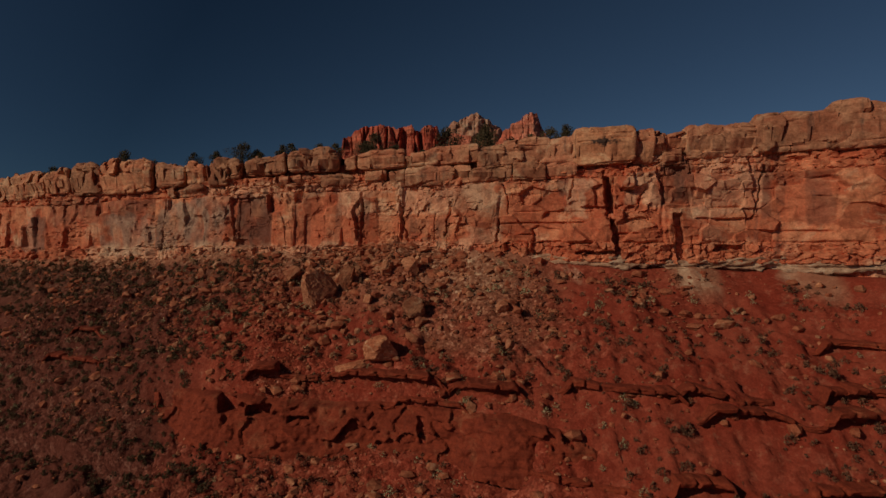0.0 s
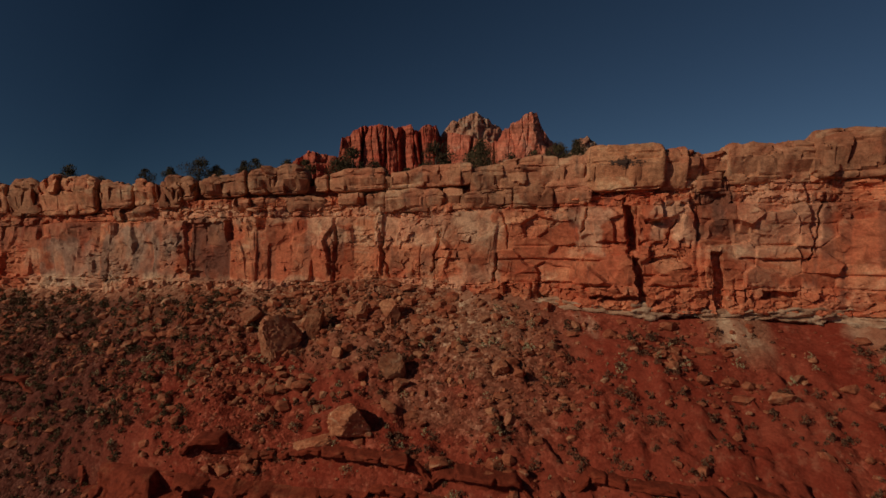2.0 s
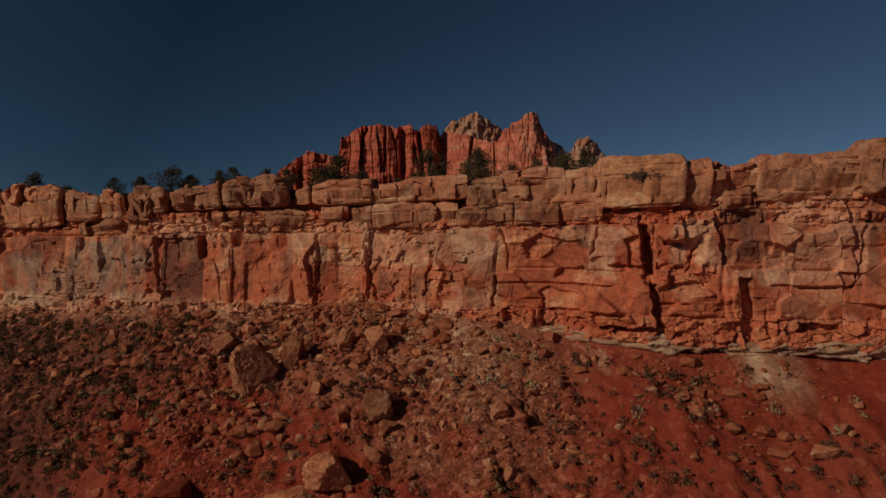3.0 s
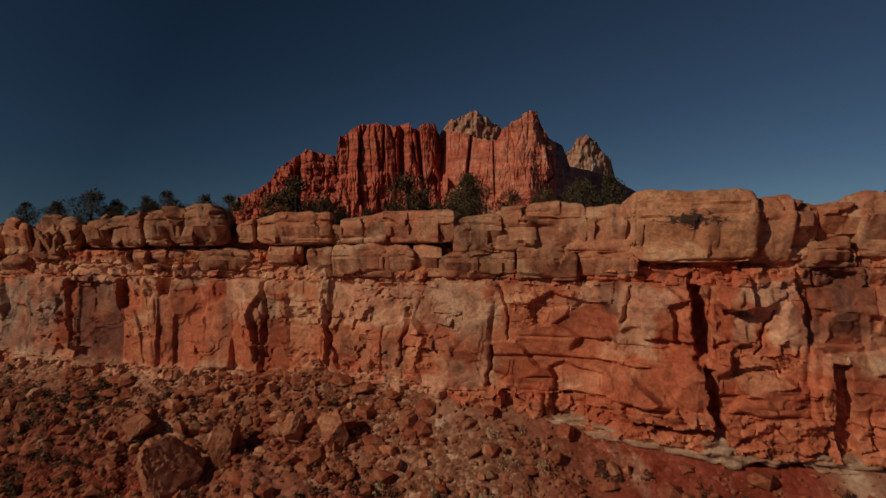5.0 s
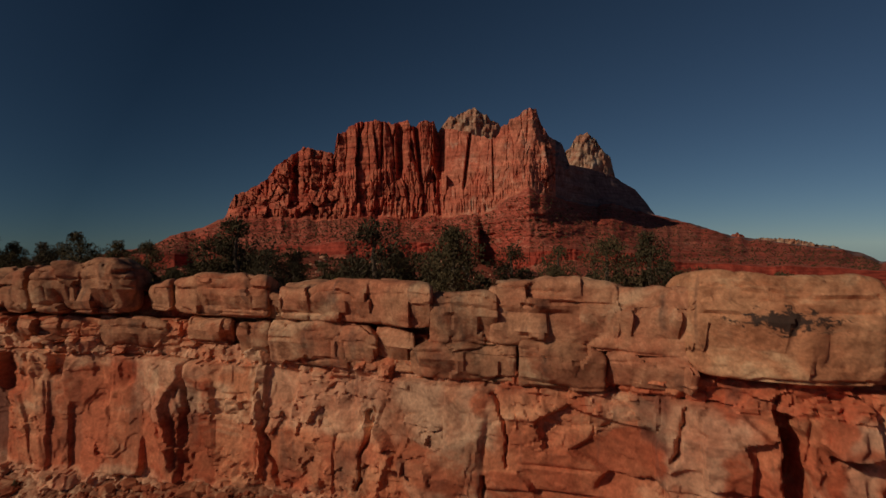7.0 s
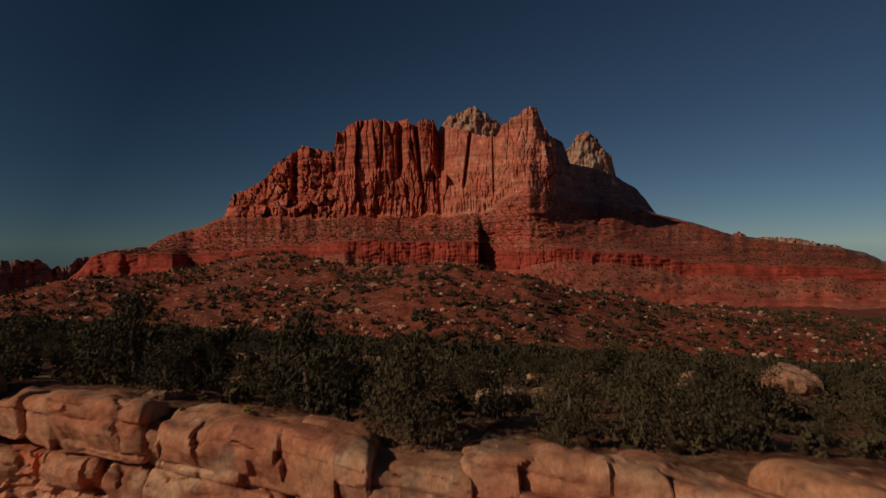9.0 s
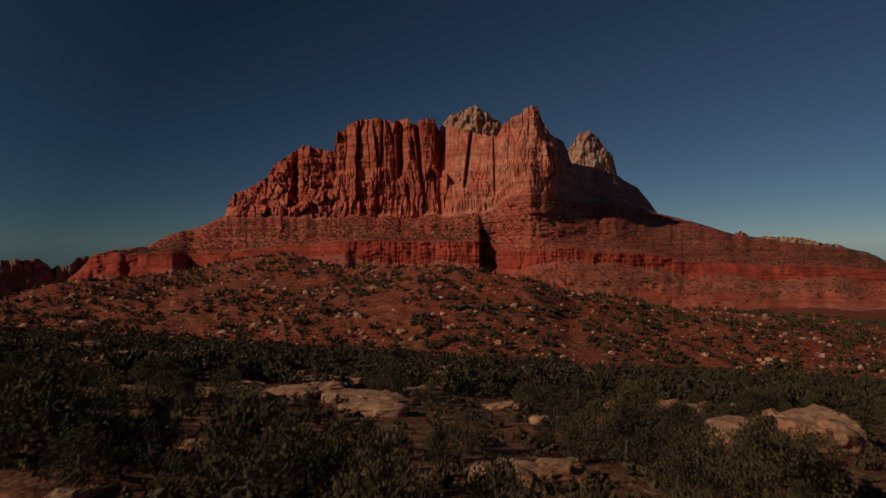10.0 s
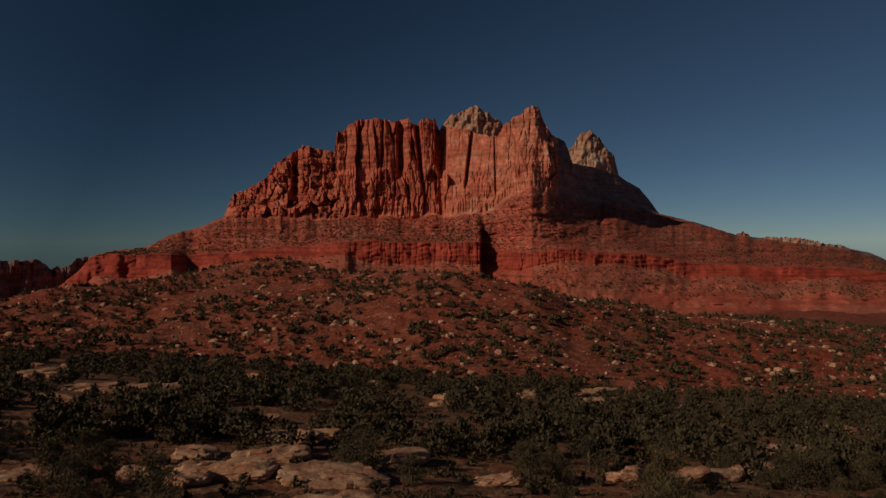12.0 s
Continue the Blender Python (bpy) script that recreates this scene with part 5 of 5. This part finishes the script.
FAR_SLABS = [(-120, 367, 18, 8, 2.2, 20), (-74, 338, 34, 8, 2.4, 25), (-34, 229, 9, 6, 2, 6), (-16, 235.5, 18, 8, 2, 8), (1, 236.5, 15, 8, 1.8, 8), (43, 250, 5.5, 4, 1.8, 10), (56, 253, 14, 6, 2.2, 12),
             (89, 288, 16, 6, 2.2, 14), (120, 336, 14, 7, 2.4, 10), (70, 390, 20, 7, 2.4, 25), (86, 453, 22, 8, 2.6, 30), (15, 352, 8, 5, 1.8, 20), (-7, 275, 6, 4, 1.6, 10)]
SLABS = [*NEAR_SLABS, *FAR_SLABS]
srng = np.random.default_rng(77)
for _ in range(34):
    y = srng.uniform(235, 470)
    SLABS.append((12 + srng.uniform(-1, 1) * 0.62 * (y - 130), y, srng.uniform(5, 12), srng.uniform(4, 7), srng.uniform(1.4, 2.4), srng.uniform(-30, 30)))
for n, (x, y, a, b, c, turn) in enumerate(SLABS):
    rng = np.random.default_rng(640 + n)
    for k in range((3 if a > 9 else 2) if n < 26 else 1):
        f = (1.0, 0.6, 0.5, 0.45)[k]
        xk, yk = x + (0 if k == 0 else rng.uniform(-0.45, 0.45) * a), y + (0 if k == 0 else rng.uniform(-0.6, 0.6) * b)
        me = block_mesh("rock_slab", (a * f, b * f * rng.uniform(0.8, 1.3), c * rng.uniform(0.75, 1.2)), 700 + 5 * n + k, SLICKROCK, SHELL_FINE if k == 0 and n < 20 else SHELL_ROUGH, 4.0, 0.20, beds=0.22, cuts=6)
        ob = tagged(new("rock_slab", me), "pale weathered slickrock slab lying among the junipers", "rock slab", group="slickrock slabs")
        ob.matrix_world = pose(xk, yk, float(bench_z(np.array([xk]), np.array([yk]))[0]) + 0.24 * c, -5 + rng.uniform(-4, 4), rng.uniform(-5, 5), turn + rng.uniform(-25, 25) * (k > 0))

slab_xy = np.array([s[:2] for s in SLABS], float)
slab_r = np.array([0.42 * max(s[2], s[3]) for s in SLABS])


def open_ground(x, y):
    ahead = slab_xy[:, 1] - y
    return np.all(np.hypot(x - slab_xy[:, 0], np.where(ahead > 0, 0.62, 1.2) * ahead) > slab_r + 1.3)


rng = np.random.default_rng(21)
RIM_TREES = [(-124, 14, 5.5), (-97, 9, 4.2), (-90, 8, 5.6), (-66, 8, 3.4), (-59, 9, 3.8), (-51, 8, 4.4), (-30, 10, 3.6), (-20, 14, 4.2), (-16, 17, 6.2), (-11, 12, 3.4), (2, 13, 5.6), (10, 14, 4.6), (4, 22, 4.0),
             (24, 13, 3.6), (27.5, 15, 3.8), (20, 14, 3.2), (53, 9, 1.6), (68, 8, 2.6), (16, 18, 3.4), (-38, 16, 4.4)]
placed = []
for x, back_, high in RIM_TREES:
    placed.append((x, float(face_y(x)) + 0.75 * back_, 1.55 * high))
while len(placed) < 250:
    y = 150 + 112 * rng.random() ** 0.8
    x = 12 + (rng.random() * 2 - 1) * (40 + 0.72 * (y - 120)) - (20 * rng.random() if y < 220 else 0)
    b = y - float(face_y(x))
    if b < (4.2 if x < 5 else 4.6 if x < 26 else 10) or not open_ground(x, y) or vnoise(x / 17, y / 17, 0, 33) + 0.5 * vnoise(x / 6, y / 6, 0, 34) < -0.34:
        continue
    if min(math.hypot(x - p[0], y - p[1]) for p in placed) < 3.2:
        continue
    most = 4.6 if b > 30 or x < 15 else 0.8
    placed.append((x, y, 2.8 + most * rng.random() ** 1.3))
for n, (x, y, high) in enumerate(placed):
    tree(x, y, float(bench_z(np.array([x]), np.array([y]))[0]) - 0.1, high, n % 8, rng.uniform(0, 360), "dark green juniper tree with a dense ragged crown on the mesa")

n = 4800
y = 165 + 345 * rng.random(n)
x = 12 + (rng.random(n) * 2 - 1) * (60 + 0.85 * (y - 120))
b = y - face_y(x)
used = np.array(placed)
keep = (b > np.where(x > 26, 14, 9)) & (vnoise(x / 17, y / 17, 0, 33) + 0.5 * vnoise(x / 6, y / 6, 0, 34) > -0.22) & np.array([open_ground(p, q) for p, q in zip(x, y)])
keep &= np.array([np.min(np.hypot(p - used[:, 0], q - used[:, 1])) > 2.6 for p, q in zip(x, y)])
keep &= (y > 255) | (np.abs(x - 12) > 35 + 0.70 * (y - 120))
x, y = x[keep], y[keep]
tree_mass("juniper_woodland", x, y, bench_z(x, y) - 0.1, rng.uniform(3.4, 7.0, len(x)), 190, 0.060, LEAVES, "dense dark green juniper woodland covering the mesa", 23)

# a blooming shrub and a loose plate on the rim
lobes, radii, wood = tree_shape(560, 1.3)
shrub = tagged(new("rabbitbrush_shrub"), "small shrub with bright yellow blossom on the sandstone rim", "shrub")
part("stems", raw_mesh("stems", *joined(wood), BARK), shrub)
part("foliage", raw_mesh("foliage", *clump_cards(lobes * (1, 1, 0.85), radii, 900, 0.035, np.random.default_rng(561)), DARK_SCRUB, flat=True), shrub)
part("blossom", raw_mesh("blossom", *clump_cards(lobes[lobes[:, 2] > 0.4], 1.05 * radii[lobes[:, 2] > 0.4], 500, 0.03, np.random.default_rng(562)), YELLOW, flat=True), shrub, "bright yellow blossom")
shrub.matrix_world = pose(-1.3, 160.0, 20.9) @ Matrix.Scale(1.2, 4)
plate = tagged(new("flat_rock", block_mesh("flat_rock", (3.8, 3.0, 0.55), 790, SLICKROCK, SHELL_ROUGH, 4.0, 0.2, cuts=6)), "thin pale sandstone plate lying loose on the rim", "rock")
plate.matrix_world = pose(15.7, 149.6, 22.05, -3, 2, -18)

# low scrub between the trees
n = 2600
y = 150 + 130 * rng.random(n)
x = 12 + (rng.random(n) * 2 - 1) * (50 + 0.75 * (y - 120))
keep = (y - face_y(x) > 8)
x, y = x[keep], y[keep]
tree_mass("mesa_scrub", x, y, bench_z(x, y) - 0.15, rng.uniform(0.6, 2.0, len(x)), 32, 0.15, DARK_SCRUB, "low brown-green desert scrub on the mesa", 24, "shrubs")

# scrub on the talus: loose in drifts
n = 3000
x = rng.uniform(-140, 100, n)
o = rng.uniform(3, 48, n)
keep = vnoise(x / 11, o / 8, 0, 35) > -0.25
x, o = x[keep], o[keep]
y = face_y(x) - o
tree_mass("talus_scrub", x, y, talus_z(x, y) - 0.15, 0.5 + 1.2 * rng.random(len(x)) ** 1.6, 84, 0.085, SCRUB, "low dark brown scrub dotted over the red slope", 25, "shrubs")
n = 2100
x = rng.uniform(-170, -38, n)
y = face_y(x) - rng.uniform(1, 50, n)
tree_mass("talus_brush", x, y, talus_z(x, y) - 0.15, rng.uniform(0.6, 1.7, n), 80, 0.085, DARK_SCRUB, "dark brush covering the shaded end of the slope", 30, "shrubs")
n = 420
x = rng.uniform(-110, 90, n)
o = rng.uniform(3, 46, n)
keep = vnoise(x / 14, o / 10, 0, 36) > -0.1
x, o = x[keep], o[keep]
y = face_y(x) - o
tree_mass("pale_scrub", x, y, talus_z(x, y) - 0.1, rng.uniform(0.7, 1.9, len(x)), 80, 0.06, PALE_SCRUB, "pale dry yellowish brush on the red slope", 26, "shrubs")

# trees and stones on the foothill
n = 9000
a = rng.uniform(-0.95, 0.95, n)
d = rng.uniform(535, 1050, n)
keep = vnoise(a * d / 60, d / 60, 0, 44) > -0.55
a, d = a[keep], d[keep]
tree_mass("foothill_trees", FAN_X + a * d, FAN_Y + d, valley_z(a, d) - 0.3, 2.2 + 4.8 * rng.random(len(a)) ** 1.4, 34, 0.17, LEAVES, "dark trees dotted over the red foothill", 27)
n = 6500
a = rng.uniform(-0.9, 0.9, n)
d = rng.uniform(530, 1030, n)
scatter_stones("foothill_boulders", FAN_X + a * d, FAN_Y + d, valley_z(a, d) + 0.3, np.minimum(0.45 + 0.75 * rng.pareto(2.0, n), 5.0), PALE_RUBBLE, "pale boulders strewn over the red foothill", 28)

# trees on the mountain's slopes
n = 9000
high = rng.uniform(4, 11, n)
spots = [slope_at, foot_at]
pick = (rng.random(n) > 0.8).astype(int)
i = np.searchsorted(w, rng.uniform(-1950, 2500, n))
far = np.zeros((3, n))
for k, grid in enumerate(spots):
    m = pick == k
    rows = grid[0].shape[1]
    j = (rows * ((0.05, 0.55)[k] + (0.9, 0.42)[k] * rng.random(m.sum()))).astype(int)
    far[:, m] = np.stack([c[i[m], np.clip(j, 0, rows - 1)] for c in grid])
tree_mass("mountain_trees", far[0] + rng.uniform(-9, 9, n), far[1] - 3 + rng.uniform(-7, 7, n), far[2] - 1.5, 0.8 * high, 12, 0.26, LEAVES, "small dark trees dotted over the mountain slopes", 29)
